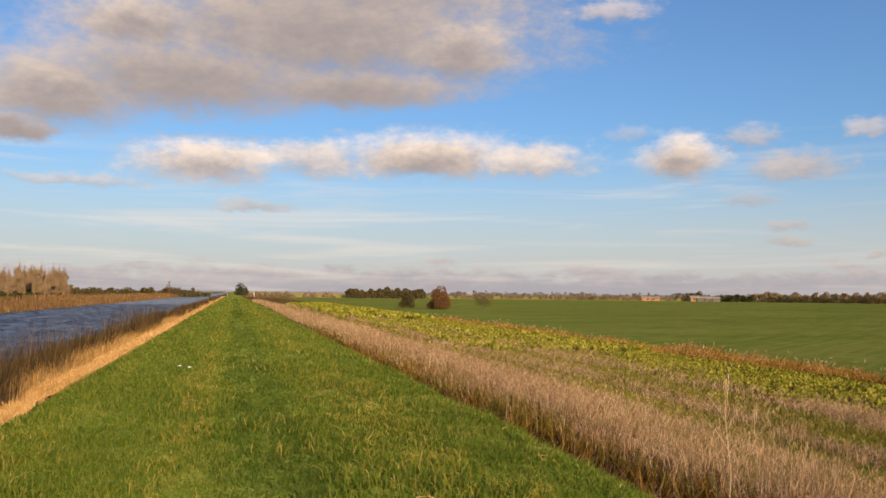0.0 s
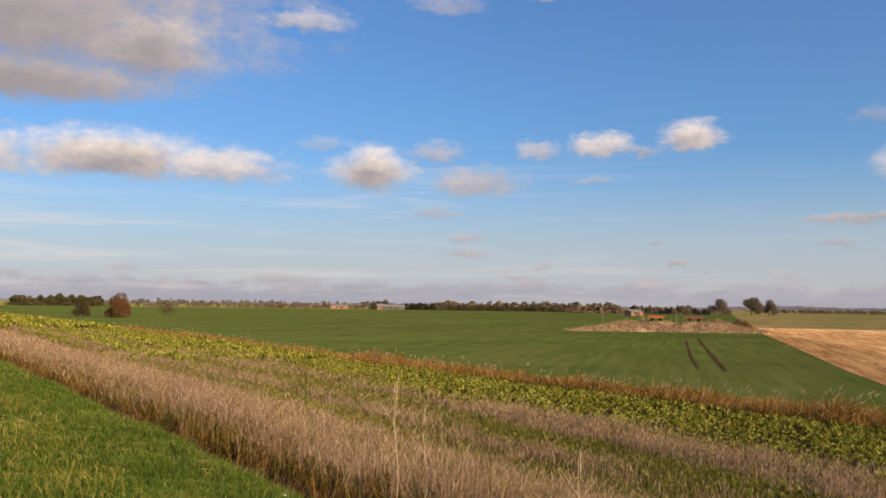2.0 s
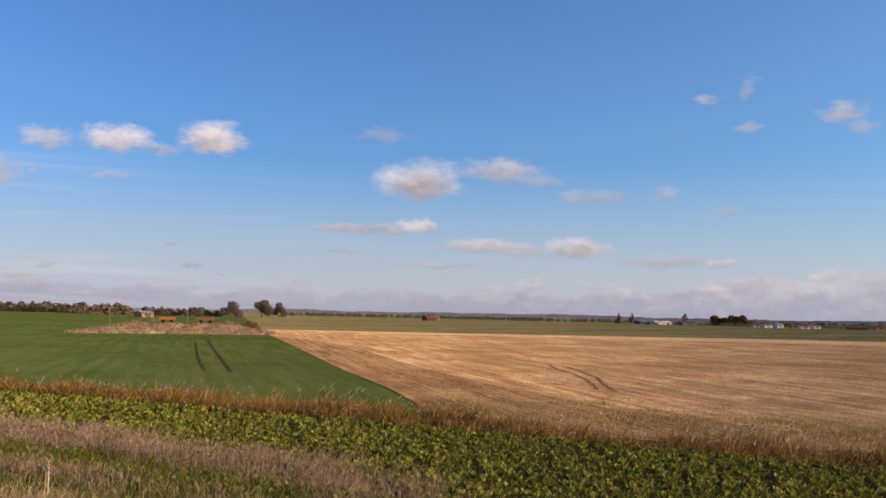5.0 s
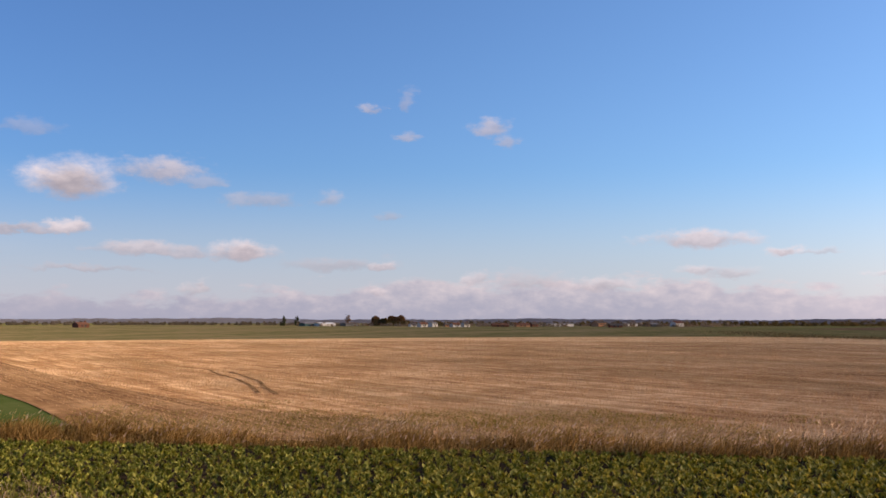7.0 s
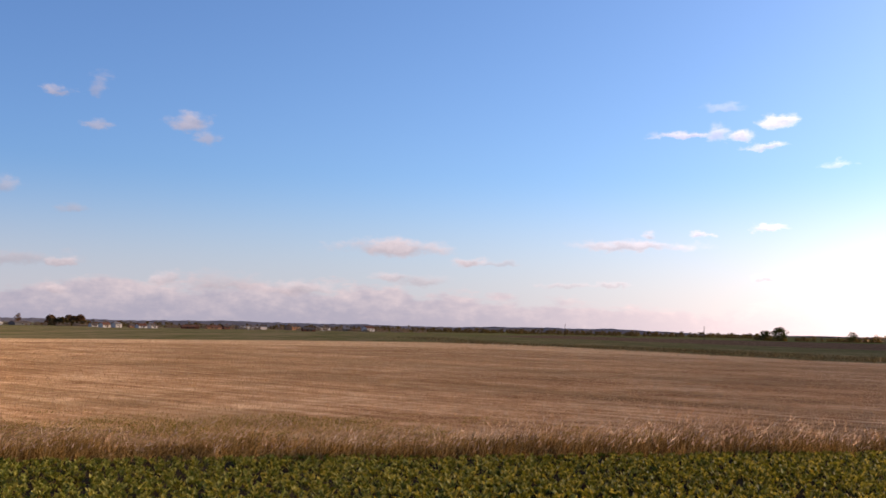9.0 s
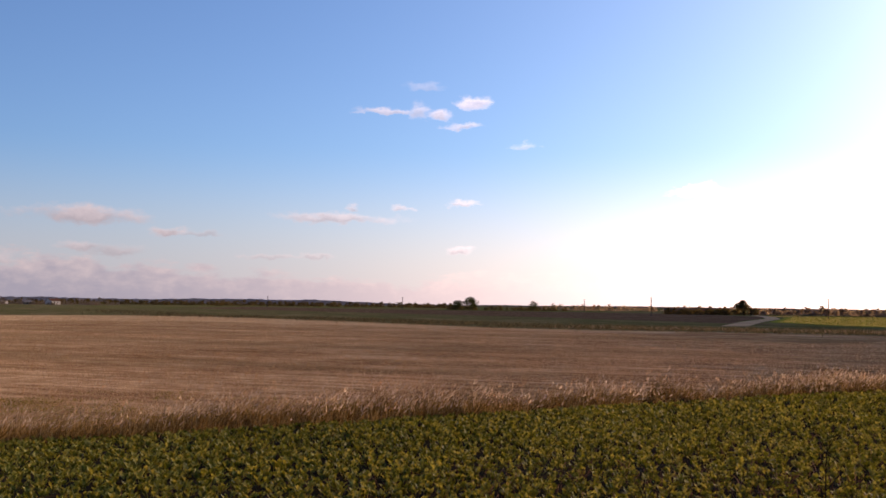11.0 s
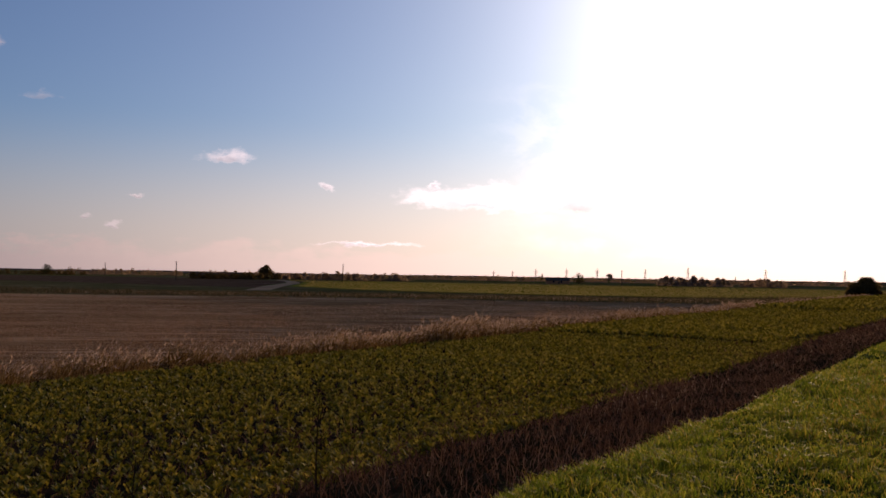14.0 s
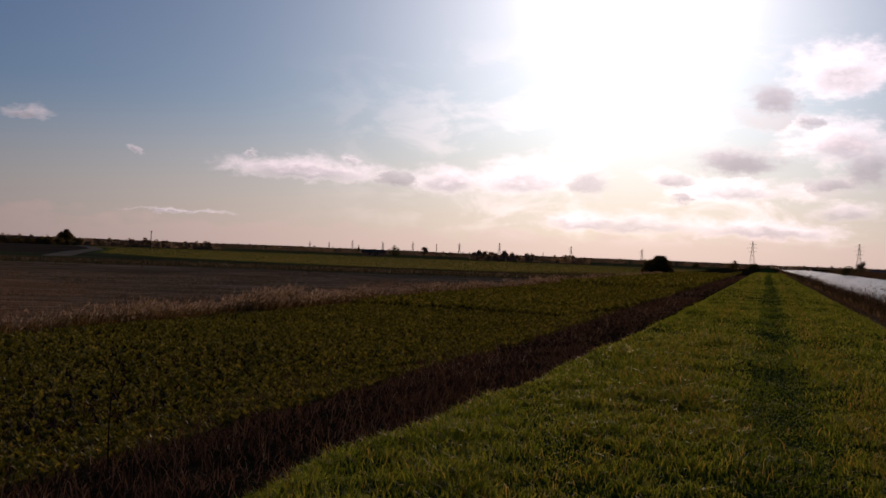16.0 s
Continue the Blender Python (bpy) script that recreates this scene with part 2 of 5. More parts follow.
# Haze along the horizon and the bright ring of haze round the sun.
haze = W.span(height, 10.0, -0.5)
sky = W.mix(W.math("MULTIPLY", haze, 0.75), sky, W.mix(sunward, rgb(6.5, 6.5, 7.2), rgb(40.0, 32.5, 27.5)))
sky = W.mix(W.math("MULTIPLY", bank, W.math("MULTIPLY_ADD", sunward, -0.55, 1.0)), sky, W.mix(sunward, bank_colour, rgb(44.0, 34.0, 28.5)))
streaks = W.noise(W.vec("MULTIPLY", spot, (0.05, 0.75, 1.0)), 1.0, 4.0, 0.6, 0.6)
streaks = W.math("MULTIPLY", W.span(streaks, 0.46, 0.72), W.math("MULTIPLY", W.span(height, 11.0, 6.0), W.span(heading, -25.0, -75.0)))
sky = W.mix(W.math("MULTIPLY", streaks, 0.45), sky, rgb(8.6, 8.2, 8.2))
# Broken bright sheets of cloud under and west of the sun.
sheet = W.math("MULTIPLY", W.span(W.noise(W.vec("MULTIPLY", spot, (0.45, 1.0, 1.0)), 0.5, 6.0, 0.6, 0.4), 0.44, 0.66), W.math("MULTIPLY", W.span(heading, 58.0, 84.0), W.math("MULTIPLY", W.span(height, 15.0, 7.0), W.span(height, 0.6, 2.4))))
sky = W.mix(W.math("MULTIPLY", sheet, 0.6), sky, W.mix(1.0, rgb(8.6, 7.7, 7.3), W.add("ShaderNodeCombineColor", {0: shine, 1: shine, 2: shine}).outputs[0], "MULTIPLY"))
veil = W.math("MULTIPLY", bulk, W.math("MULTIPLY_ADD", sunward, -0.2, 1.0))
sky = W.mix(W.math("MULTIPLY", density, veil), sky, cloud_colour)
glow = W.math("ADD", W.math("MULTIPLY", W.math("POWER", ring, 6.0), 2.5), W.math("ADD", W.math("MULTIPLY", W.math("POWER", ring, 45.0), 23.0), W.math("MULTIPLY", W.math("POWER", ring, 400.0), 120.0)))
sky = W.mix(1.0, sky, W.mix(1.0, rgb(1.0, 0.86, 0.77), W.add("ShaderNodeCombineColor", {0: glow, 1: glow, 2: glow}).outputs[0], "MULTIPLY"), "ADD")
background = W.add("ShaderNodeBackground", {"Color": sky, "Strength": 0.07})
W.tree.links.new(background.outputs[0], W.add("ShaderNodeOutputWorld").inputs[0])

# ---- materials ----


def material(name, colours, scale=2.0, rough=0.85, bump=0.0, bump_scale=None, island=0.0, through_light=0.0, stripes=None, patches=0.0, spec=0.0, metal=0.0, bands=None):
    """A worn natural surface: three colours mixed by noise at two scales. island: how far separate pieces differ.
    stripes: (heading, width, strength) of lines drawn along a field. patches: strength of large pale and dark areas.
    bands: (heading, width, strength, colour) of broad uneven strips of another growth along a field."""
    m = bpy.data.materials.new(name)
    m.use_nodes = True
    n = Nodes(m.node_tree)
    place = n.add("ShaderNodeNewGeometry").outputs["Position"]
    big = n.noise(place, scale * 0.13, 4.0, 0.6)
    small = n.noise(place, scale, 5.0, 0.65)
    tone = n.math("ADD", n.math("MULTIPLY", big, 0.5), n.math("MULTIPLY", small, 0.5))
    if island:
        chance = n.add("ShaderNodeNewGeometry").outputs["Random Per Island"]
        tone = n.math("ADD", n.math("MULTIPLY", tone, 1 - island), n.math("MULTIPLY", chance, island))
        lo, hi = 0.5 - 0.17 * (1 - island) - 0.42 * island, 0.5 + 0.17 * (1 - island) + 0.42 * island
    else:
        lo, hi = 0.36, 0.64
    if stripes:
        az, wide, strength = stripes
        a = radians(az)
        across = n.vec("DOT_PRODUCT", place, (math.cos(a), -math.sin(a), 0))
        along = n.vec("DOT_PRODUCT", place, (math.sin(a), math.cos(a), 0))
        lines = n.noise(n.add("ShaderNodeCombineXYZ", {0: n.math("DIVIDE", across, wide), 1: n.math("MULTIPLY", along, 0.06)}).outputs[0], 1.0, 3.0, 0.7)
        tone = n.math("ADD", n.math("MULTIPLY", tone, 1 - strength), n.math("MULTIPLY", lines, strength))
        lo, hi = lo + 0.055, hi - 0.055
    ramp = n.add("ShaderNodeValToRGB", {0: n.span(tone, lo, hi, smooth=False)})
    ramp.color_ramp.elements[0].color, ramp.color_ramp.elements[1].color = rgb(*colours[0]), rgb(*colours[-1])
    if len(colours) == 3:
        ramp.color_ramp.elements.new(0.5).color = rgb(*colours[1])
    colour = ramp.outputs[0]
    if patches:
        wide_noise = n.noise(place, 0.018, 4.0, 0.55)
        colour = n.mix(n.math("MULTIPLY", n.span(wide_noise, 0.42, 0.66), patches), colour, rgb(*[0.55 * c for c in colours[0]]))
    if bands:
        az, wide, strength, other = bands
        a = radians(az)
        across = n.vec("DOT_PRODUCT", place, (math.cos(a), -math.sin(a), 0))
        along = n.vec("DOT_PRODUCT", place, (math.sin(a), math.cos(a), 0))
        broad = n.noise(n.add("ShaderNodeCombineXYZ", {0: n.math("DIVIDE", across, wide), 1: n.math("DIVIDE", along, 9.0 * wide)}).outputs[0], 1.0, 4.0, 0.6)
        mottle = n.noise(place, 0.25, 4.0, 0.65)
        mask = n.span(n.math("ADD", broad, n.math("MULTIPLY", n.math("SUBTRACT", mottle, 0.5), 0.5)), 0.46, 0.62)
        colour = n.mix(n.math("MULTIPLY", mask, strength), colour, rgb(*other))
    shader = n.add("ShaderNodeBsdfPrincipled", {"Base Color": colour, "Roughness": rough, "Specular IOR Level": spec, "Metallic": metal, "Diffuse Roughness": 1.0})
    if bump:
        relief = n.noise(place, bump_scale or scale * 3, 4.0, 0.7)
        n.put(shader.inputs["Normal"], n.add("ShaderNodeBump", {"Height": relief, "Strength": min(1.0, bump * 4), "Distance": bump}).outputs[0])
    out = shader.outputs[0]
    if through_light:
        glowing = n.add("ShaderNodeBsdfTranslucent", {"Color": n.mix(1.0, colour, rgb(1.6, 1.2, 0.58) if colours[1][1] > 0.8 * colours[1][0] else rgb(1.15, 1.1, 1.05), "MULTIPLY")})
        out = n.add("ShaderNodeMixShader", {0: through_light, 1: out, 2: glowing.outputs[0]}).outputs[0]
    n.tree.links.new(out, n.add("ShaderNodeOutputMaterial").inputs[0])
    return m


TURF = material("turf", [(0.036, 0.056, 0.011), (0.065, 0.092, 0.019), (0.115, 0.125, 0.035)], 3.0, bump=0.05)
GRASS = material("grass_blade", [(0.04, 0.088, 0.012), (0.12, 0.187, 0.029), (0.27, 0.29, 0.075)], 1.6, 0.5, island=0.42, through_light=0.58, spec=0.08)
TRACK_GRASS = material("track_grass_blade", [(0.03, 0.07, 0.010), (0.072, 0.128, 0.021), (0.15, 0.19, 0.045)], 1.6, 0.5, island=0.42, through_light=0.57, spec=0.08)
LAX_GRASS = material("lax_grass_blade", [(0.035, 0.022, 0.006), (0.13, 0.078, 0.018), (0.34, 0.205, 0.055)], 1.0, 0.65, island=0.6, through_light=0.3)
DRY_GRASS = material("dry_grass_blade", [(0.10, 0.058, 0.033), (0.33, 0.22, 0.138), (0.60, 0.45, 0.32)], 0.6, 0.7, island=0.55, through_light=0.3)
YELLOWED = material("yellowed_blade", [(0.17, 0.17, 0.03), (0.29, 0.25, 0.06), (0.46, 0.37, 0.13)], 0.9, 0.7, island=0.5, through_light=0.4)
WEED = material("weed_blade", [(0.05, 0.075, 0.015), (0.12, 0.135, 0.028), (0.26, 0.20, 0.06)], 0.6, 0.7, island=0.5, through_light=0.3)
STRAW = material("straw", [(0.20, 0.11, 0.045), (0.33, 0.205, 0.09), (0.50, 0.335, 0.165)], 5.0, 0.7, bump=0.08, island=0.4)
REED = material("reed_blade", [(0.018, 0.014, 0.010), (0.05, 0.036, 0.02), (0.18, 0.12, 0.06)], 0.7, 0.7, island=0.5, through_light=0.25)
RUST = material("rust_blade", [(0.065, 0.034, 0.009), (0.25, 0.14, 0.039), (0.56, 0.35, 0.12)], 0.35, 0.7, island=0.5, through_light=0.25)
PLUME = material("plume", [(0.28, 0.175, 0.10), (0.47, 0.325, 0.215), (0.70, 0.54, 0.40)], 0.5, 0.7, island=0.5, through_light=0.55)
BEET = material("beet_leaf", [(0.048, 0.062, 0.008), (0.165, 0.176, 0.022), (0.40, 0.37, 0.085)], 0.5, 0.55, island=0.6, through_light=0.2, spec=0.08)
SOIL = material("soil", [(0.026, 0.018, 0.010), (0.042, 0.03, 0.017), (0.065, 0.047, 0.027)], 2.0, bump=0.08)
BANK_SOIL = material("rough_ground", [(0.018, 0.015, 0.007), (0.04, 0.032, 0.014), (0.085, 0.06, 0.03)], 1.5, bump=0.1)
FEN = material("distant_fields", [(0.085, 0.10, 0.025), (0.14, 0.13, 0.042), (0.22, 0.165, 0.09)], 0.05)
WHEAT = material("young_wheat", [(0.037, 0.058, 0.014), (0.05, 0.07, 0.019), (0.07, 0.085, 0.028)], 0.6, 0.8, bump=0.05, stripes=(46.0, 0.7, 0.45), patches=0.2, bands=(62.0, 16.0, 0.2, (0.085, 0.085, 0.036)))
STUBBLE = material("stubble", [(0.24, 0.125, 0.055), (0.42, 0.24, 0.11), (0.70, 0.46, 0.25)], 0.9, 0.8, bump=0.08, bump_scale=6.0, stripes=(49.0, 1.0, 0.45), patches=0.2, bands=(55.0, 14.0, 0.5, (0.25, 0.155, 0.07)))
PALE_STUBBLE = material("pale_stubble", [(0.38, 0.225, 0.105), (0.55, 0.35, 0.175), (0.70, 0.48, 0.265)], 0.6, 0.8, bump=0.06, stripes=(49.0, 1.2, 0.5))
OLIVE = material("olive_field", [(0.075, 0.08, 0.027), (0.12, 0.108, 0.043), (0.19, 0.14, 0.075)], 0.1, 0.85, stripes=(96.0, 9.0, 0.55), bands=(100.0, 30.0, 0.6, (0.20, 0.155, 0.085)))
BROWN_WEED = material("brown_weed_blade", [(0.05, 0.026, 0.017), (0.12, 0.063, 0.039), (0.25, 0.155, 0.10)], 0.6, 0.7, island=0.5, through_light=0.25)
GOLDEN = material("golden_blade", [(0.075, 0.04, 0.013), (0.26, 0.155, 0.055), (0.53, 0.36, 0.16)], 0.5, 0.7, island=0.5, through_light=0.16)
REED_STEM = material("reed_stem", [(0.15, 0.09, 0.035), (0.29, 0.18, 0.075), (0.46, 0.31, 0.145)], 0.8, 0.7, island=0.5, through_light=0.25)
STALKS = material("stubble_stalk", [(0.38, 0.205, 0.09), (0.62, 0.39, 0.20), (0.85, 0.61, 0.37)], 0.25, 0.75, island=0.35, stripes=(49.0, 1.0, 0.3), through_light=0.06, bands=(55.0, 14.0, 0.5, (0.36, 0.225, 0.10)))
WORN = material("worn_stubble", [(0.085, 0.045, 0.02), (0.13, 0.072, 0.034), (0.19, 0.11, 0.05)], 1.0, 0.9)
PLOUGHED = material("ploughed_land", [(0.09, 0.053, 0.031), (0.145, 0.087, 0.052), (0.21, 0.135, 0.083)], 0.4, 0.85, bump=0.1, stripes=(118.0, 1.5, 0.5))
ROUGH = material("rough_grass", [(0.07, 0.066, 0.026), (0.15, 0.125, 0.052), (0.27, 0.205, 0.10)], 0.5, 0.75, bump=0.15, bump_scale=1.5, bands=(100.0, 9.0, 0.6, (0.10, 0.105, 0.035)))
PASTURE = material("pasture", [(0.19, 0.20, 0.028), (0.25, 0.245, 0.038), (0.31, 0.275, 0.06)], 0.3, 0.8, bump=0.05)
TRACK = material("dirt_track", [(0.30, 0.20, 0.11), (0.46, 0.32, 0.19), (0.58, 0.42, 0.27)], 0.8, 0.9, bump=0.05)

WATER = bpy.data.materials.new("river_water")
WATER.use_nodes = True
_n = Nodes(WATER.node_tree)
_p = _n.add("ShaderNodeNewGeometry").outputs["Position"]
_w = _n.math("ADD", _n.noise(_n.vec("MULTIPLY", _p, (1.0, 0.45, 1.0)), 1.1, 4.0, 0.6), _n.math("MULTIPLY", _n.noise(_p, 0.22, 3.0, 0.6), 1.5))
_b = _n.add("ShaderNodeBump", {"Height": _w, "Strength": 0.8, "Distance": 0.5}).outputs[0]
_s = _n.add("ShaderNodeBsdfPrincipled", {"Base Color": rgb(0.035, 0.034, 0.04), "Roughness": 0.25, "IOR": 1.333, "Specular IOR Level": 0.24, "Normal": _b})
_n.tree.links.new(_s.outputs[0], _n.add("ShaderNodeOutputMaterial").inputs[0])

# ---- mesh helpers ----
FIELD = -2.45
WATERLINE = -1.8
rng = np.random.default_rng(7)


def mesh_np(name, verts, tris, mat, smooth=False):
    """A mesh from arrays of vertices and triangles."""
    me = bpy.data.meshes.new(name)
    verts, tris = np.asarray(verts, np.float32), np.asarray(tris, np.int32)
    me.vertices.add(len(verts)), me.loops.add(tris.size), me.polygons.add(len(tris))
    me.vertices.foreach_set("co", verts.ravel())
    me.loops.foreach_set("vertex_index", tris.ravel())
    me.polygons.foreach_set("loop_start", np.arange(len(tris), dtype=np.int32) * tris.shape[1])
    me.polygons.foreach_set("loop_total", np.full(len(tris), tris.shape[1], np.int32))
    me.polygons.foreach_set("use_smooth", np.full(len(tris), smooth))
    me.materials.append(mat)
    me.update(calc_edges=True)
    return me


def far_shore(y):
    return -34.4 + 4.0 * np.tanh(np.asarray(y, float) / 150.0)


def crest_shift(y):
    """How far the edge of the crown swings out to the fields."""
    return np.interp(y, [-40.0, -30.0, -14.0, -6.0, 6.0], [-0.2, -0.15, 0.08, 0.45, 0.0])


def ground_z(x, y):
    """The lie of the land: river bed, bank, field, and the bank beyond the river."""
    x, y = np.asarray(x, float), np.asarray(y, float)
    x = np.where(x > 1.0, x - crest_shift(y) * np.clip((x - 1.0) / 2.0, 0, 1), x)
    near = np.interp(x, [-13.0, -10.6, -7.5, -4.6, -3.3, -2.6, -1.6, -0.2, 0.25, 0.7, 2.0, 3.0, 3.6, 4.6, 5.6, 8.5, 11.0, 13.0],
                     [-3.2, -1.85, -1.3, -0.75, -0.42, -0.14, -0.02, -0.02, -0.06, -0.02, 0.0, -0.07, -0.36, -0.95, -1.36, -1.62, -2.1, -2.45])
    beyond = np.interp(far_shore(y) - x, [-2.0, 0.0, 3.0, 8.0, 12.0, 22.0], [-3.2, -1.85, -0.9, -0.2, -0.2, -2.45])
    lumps = np.clip((13 - np.abs(x)) / 2, 0, 1) * np.clip((70 - np.abs(y)) / 10, 0, 1)
    lumps = lumps * (0.022 * np.sin(1.9 * x + 0.7 * y + 1.3 * np.sin(0.8 * y)) + 0.02 * np.sin(0.9 * x - 1.6 * y + np.sin(1.7 * x)))
    return np.where(x > -20, near + lumps - np.clip((-y - 200) * 0.004, 0, 0.8) * np.clip((5 - np.abs(x)) / 2, 0, 1), beyond)


def blades(pos, tall, wide, lean=0.35, wind=(0.0, 0.0), bend=0.5, bent_beyond=False):
    """Vertices and triangles of tapered, bent blades that stand at pos, each its own island; past 24 m a blade is one sliver."""
    pos = np.asarray(pos, float)
    count = len(pos)
    tall = np.broadcast_to(tall, count)[:, None]
    wide = np.broadcast_to(wide, count)[:, None]
    turn = rng.uniform(0, 2 * np.pi, count)
    side = np.stack([np.cos(turn), np.sin(turn), np.zeros(count)], 1) * wide * 0.5
    tilt = rng.normal(0, lean, (count, 2)) + np.asarray(wind)
    out = np.concatenate([tilt, np.zeros((count, 1))], 1) * tall
    rise = np.concatenate([np.zeros((count, 2)), tall], 1)
    middle = pos + out * bend * 0.5 + rise * 0.55
    tip = pos + out + rise * (1 - 0.15 * np.abs(tilt).sum(1, keepdims=True))
    off = np.zeros(count, bool) if bent_beyond else np.hypot(pos[:, 0], pos[:, 1]) > 24
    near = ~off
    verts = np.stack([pos - side, pos + side, middle - side * 0.8, middle + side * 0.8, tip], 1)[near].reshape(-1, 3)
    base = (np.arange(near.sum()) * 5)[:, None, None]
    tris = (base + np.array([[0, 1, 3], [0, 3, 2], [2, 3, 4]])[None]).reshape(-1, 3)
    slivers = np.stack([pos - side * 1.25, pos + side * 1.25, tip], 1)[off].reshape(-1, 3)
    return np.concatenate([verts, slivers]), np.concatenate([tris, len(verts) + np.arange(len(slivers)).reshape(-1, 3)])


def joined(parts):
    verts, tris, start = [], [], 0
    for v, t in parts:
        verts.append(v), tris.append(np.asarray(t) + start)
        start += len(v)
    return np.concatenate(verts), np.concatenate(tris)


def scatter(x0, x1, y0, y1, per_m2):
    count = int((x1 - x0) * (y1 - y0) * per_m2)
    return np.stack([rng.uniform(x0, x1, count), rng.uniform(y0, y1, count)], 1)


def on_ground(xy, sink=0.02):
    return np.concatenate([xy, (ground_z(xy[:, 0], xy[:, 1]) - sink)[:, None]], 1)


def clumpy(xy, scale, cut=0.0):
    """Smooth random field over the ground, about -1 to 1, to thin and vary plants."""
    x, y = xy[:, 0] / scale, xy[:, 1] / scale
    v = np.zeros(len(xy))
    for k in range(6):
        a, b, c = 0.6 + 0.5 * k, 1.9 * k + 0.3, 2.4 * k
        v += np.sin(x * math.cos(b) * a * 2 + y * math.sin(b) * a * 2 + c) / (1 + 0.35 * k)
    return v / 2.2 - cut


def stuff(name, parts, mat, label, category):
    v, t = joined(parts)
    return tagged(new(name, mesh_np(name, v, t, mat)), label, category, kind="stuff")


# ---- ground ----
xs = np.unique(np.concatenate([[-4500, -2500, -1200, -600, -300, -150, -100], np.arange(-80, -20, 2.0), np.arange(-20, 12, 0.35), np.arange(12, 40, 2.0), [45, 60, 90, 150, 300, 600, 1200, 2500, 4500]]))
ys = np.unique(np.concatenate([[-4500, -2500, -1500, -1000], np.arange(-700, -60, 20.0), np.arange(-60, 60, 0.8), np.arange(60, 700, 20.0), [1000, 1500, 2500, 4500]]))
gx, gy = np.meshgrid(xs, ys)
gz = ground_z(gx, gy)
cols = len(xs)
index = (np.arange(len(ys) - 1)[:, None] * cols + np.arange(cols - 1)[None]).ravel()
quads = np.stack([index, index + 1, index + cols + 1, index + cols], 1)
ground = new("ground", mesh_np("ground", np.stack([gx, gy, gz], -1).reshape(-1, 3), quads, TURF, True))
tagged(ground, "grassed flood bank falling to flat fen farmland", "ground", kind="structure")
for extra in (FEN, BANK_SOIL):
    ground.data.materials.append(extra)
centre = np.stack([gx, gy], -1).reshape(-1, 2)[quads].mean(1)
which = np.where((centre[:, 0] > 3.9) & (centre[:, 0] < 40) | (centre[:, 0] < -3.2) & (centre[:, 0] > -60), 2, np.where((centre[:, 0] >= 40) | (centre[:, 0] <= -60), 1, 0))
ground.data.polygons.foreach_set("material_index", which.astype(np.int32))

# The river: choppy wind waves where the camera sees them, calm sheets beyond.
yy = np.unique(np.concatenate([[-4500, -1500, -700, -400, -200], np.arange(-110, 260, 0.42), [400, 700, 1500, 4500]]))
uu = np.linspace(0, 1, 56)
wx = far_shore(yy)[:, None] - 1.0 + uu[None] * (-9.0 - far_shore(yy))[:, None]
wy = np.broadcast_to(yy[:, None], wx.shape)
wz = np.zeros(wx.shape)
for _k in range(14):
    _long, _way = 0.95 * 1.13 ** _k, 0.9 * math.sin(2.3 * _k) + 0.5
    _f = 2 * math.pi / _long
    wz += 0.014 * _long ** 0.7 * np.sin(_f * (wx * math.sin(_way) + wy * math.cos(_way)) + 1.9 * _k * _k + 1.5 * np.sin(0.21 * wx + 0.13 * wy + _k))
calm = np.clip(np.minimum(wy + 108, 250 - wy) / 20, 0, 1)
wz = WATERLINE + wz * calm
index = (np.arange(len(yy) - 1)[:, None] * 56 + np.arange(55)[None]).ravel()
water = new("river", mesh_np("river", np.stack([wx, wy, wz], -1).reshape(-1, 3), np.stack([index, index + 1, index + 57, index + 56], 1), WATER, True))
tagged(water, "wind-rippled dark blue river along the bank", "water", kind="structure")


def patch(name, outline, lift, mat, label):
    """A field: a flat sheet laid on the fen."""
    bm = bmesh.new()
    bm.faces.new([bm.verts.new((x, y, FIELD + lift)) for x, y in outline])
    bmesh.ops.triangulate(bm, faces=bm.faces)
    bmesh.ops.recalc_face_normals(bm, faces=bm.faces)
    me = bpy.data.meshes.new(name)
    bm.to_mesh(me), bm.free()
    me.materials.append(mat)
    return tagged(new(name, me), label, "field", kind="structure")


patch("beet_field", [(13.2, -400), (29.0, -400), (29.0, 320), (13.2, 320)], 0.02, SOIL, "dark soil under the sugar beet crop")
patch("wheat_field", [(30.8, 16.5), (37.5, 21.9), (43, 26.5), (55, 37.8), (85, 64.5), (120, 96), (165, 136), (640, 545), (460, 590), (300, 700), (30.8, 740)], 0.02, WHEAT, "smooth dark green young winter wheat")
STUBBLE_FAR = [(120, 96), (165, 136), (176, 113), (200, 84), (224, 52), (245, 20), (262, -10), (274, -50), (262, -72), (228, -80), (182, -88), (140, -91), (127, -101), (113, -116), (98, -128), (80, -134), (66, -142), (52, -152), (40, -157), (30.8, -164)]
patch("stubble_field", [(30.8, 16.5), (37.5, 21.9), (43, 26.5), (55, 37.8), (85, 64.5)] + STUBBLE_FAR, 0.03, STUBBLE, "golden cereal stubble with combine lines")
BROWN_EDGE = material("brown_headland", [(0.13, 0.07, 0.033), (0.22, 0.125, 0.06), (0.34, 0.21, 0.105)], 0.9, 0.85, bump=0.08, bump_scale=5.0, stripes=(49.0, 0.8, 0.4))
patch("stubble_headland", [(30.8, 16.5), (37.5, 21.9), (43, 26.5), (55, 37.8), (85, 64.5), (120, 96), (113, 84), (88, 58), (62, 35.5), (48, 22), (40, 13), (36, 4), (31.2, 2)], 0.045, BROWN_EDGE, "brown trampled headland between wheat and stubble")
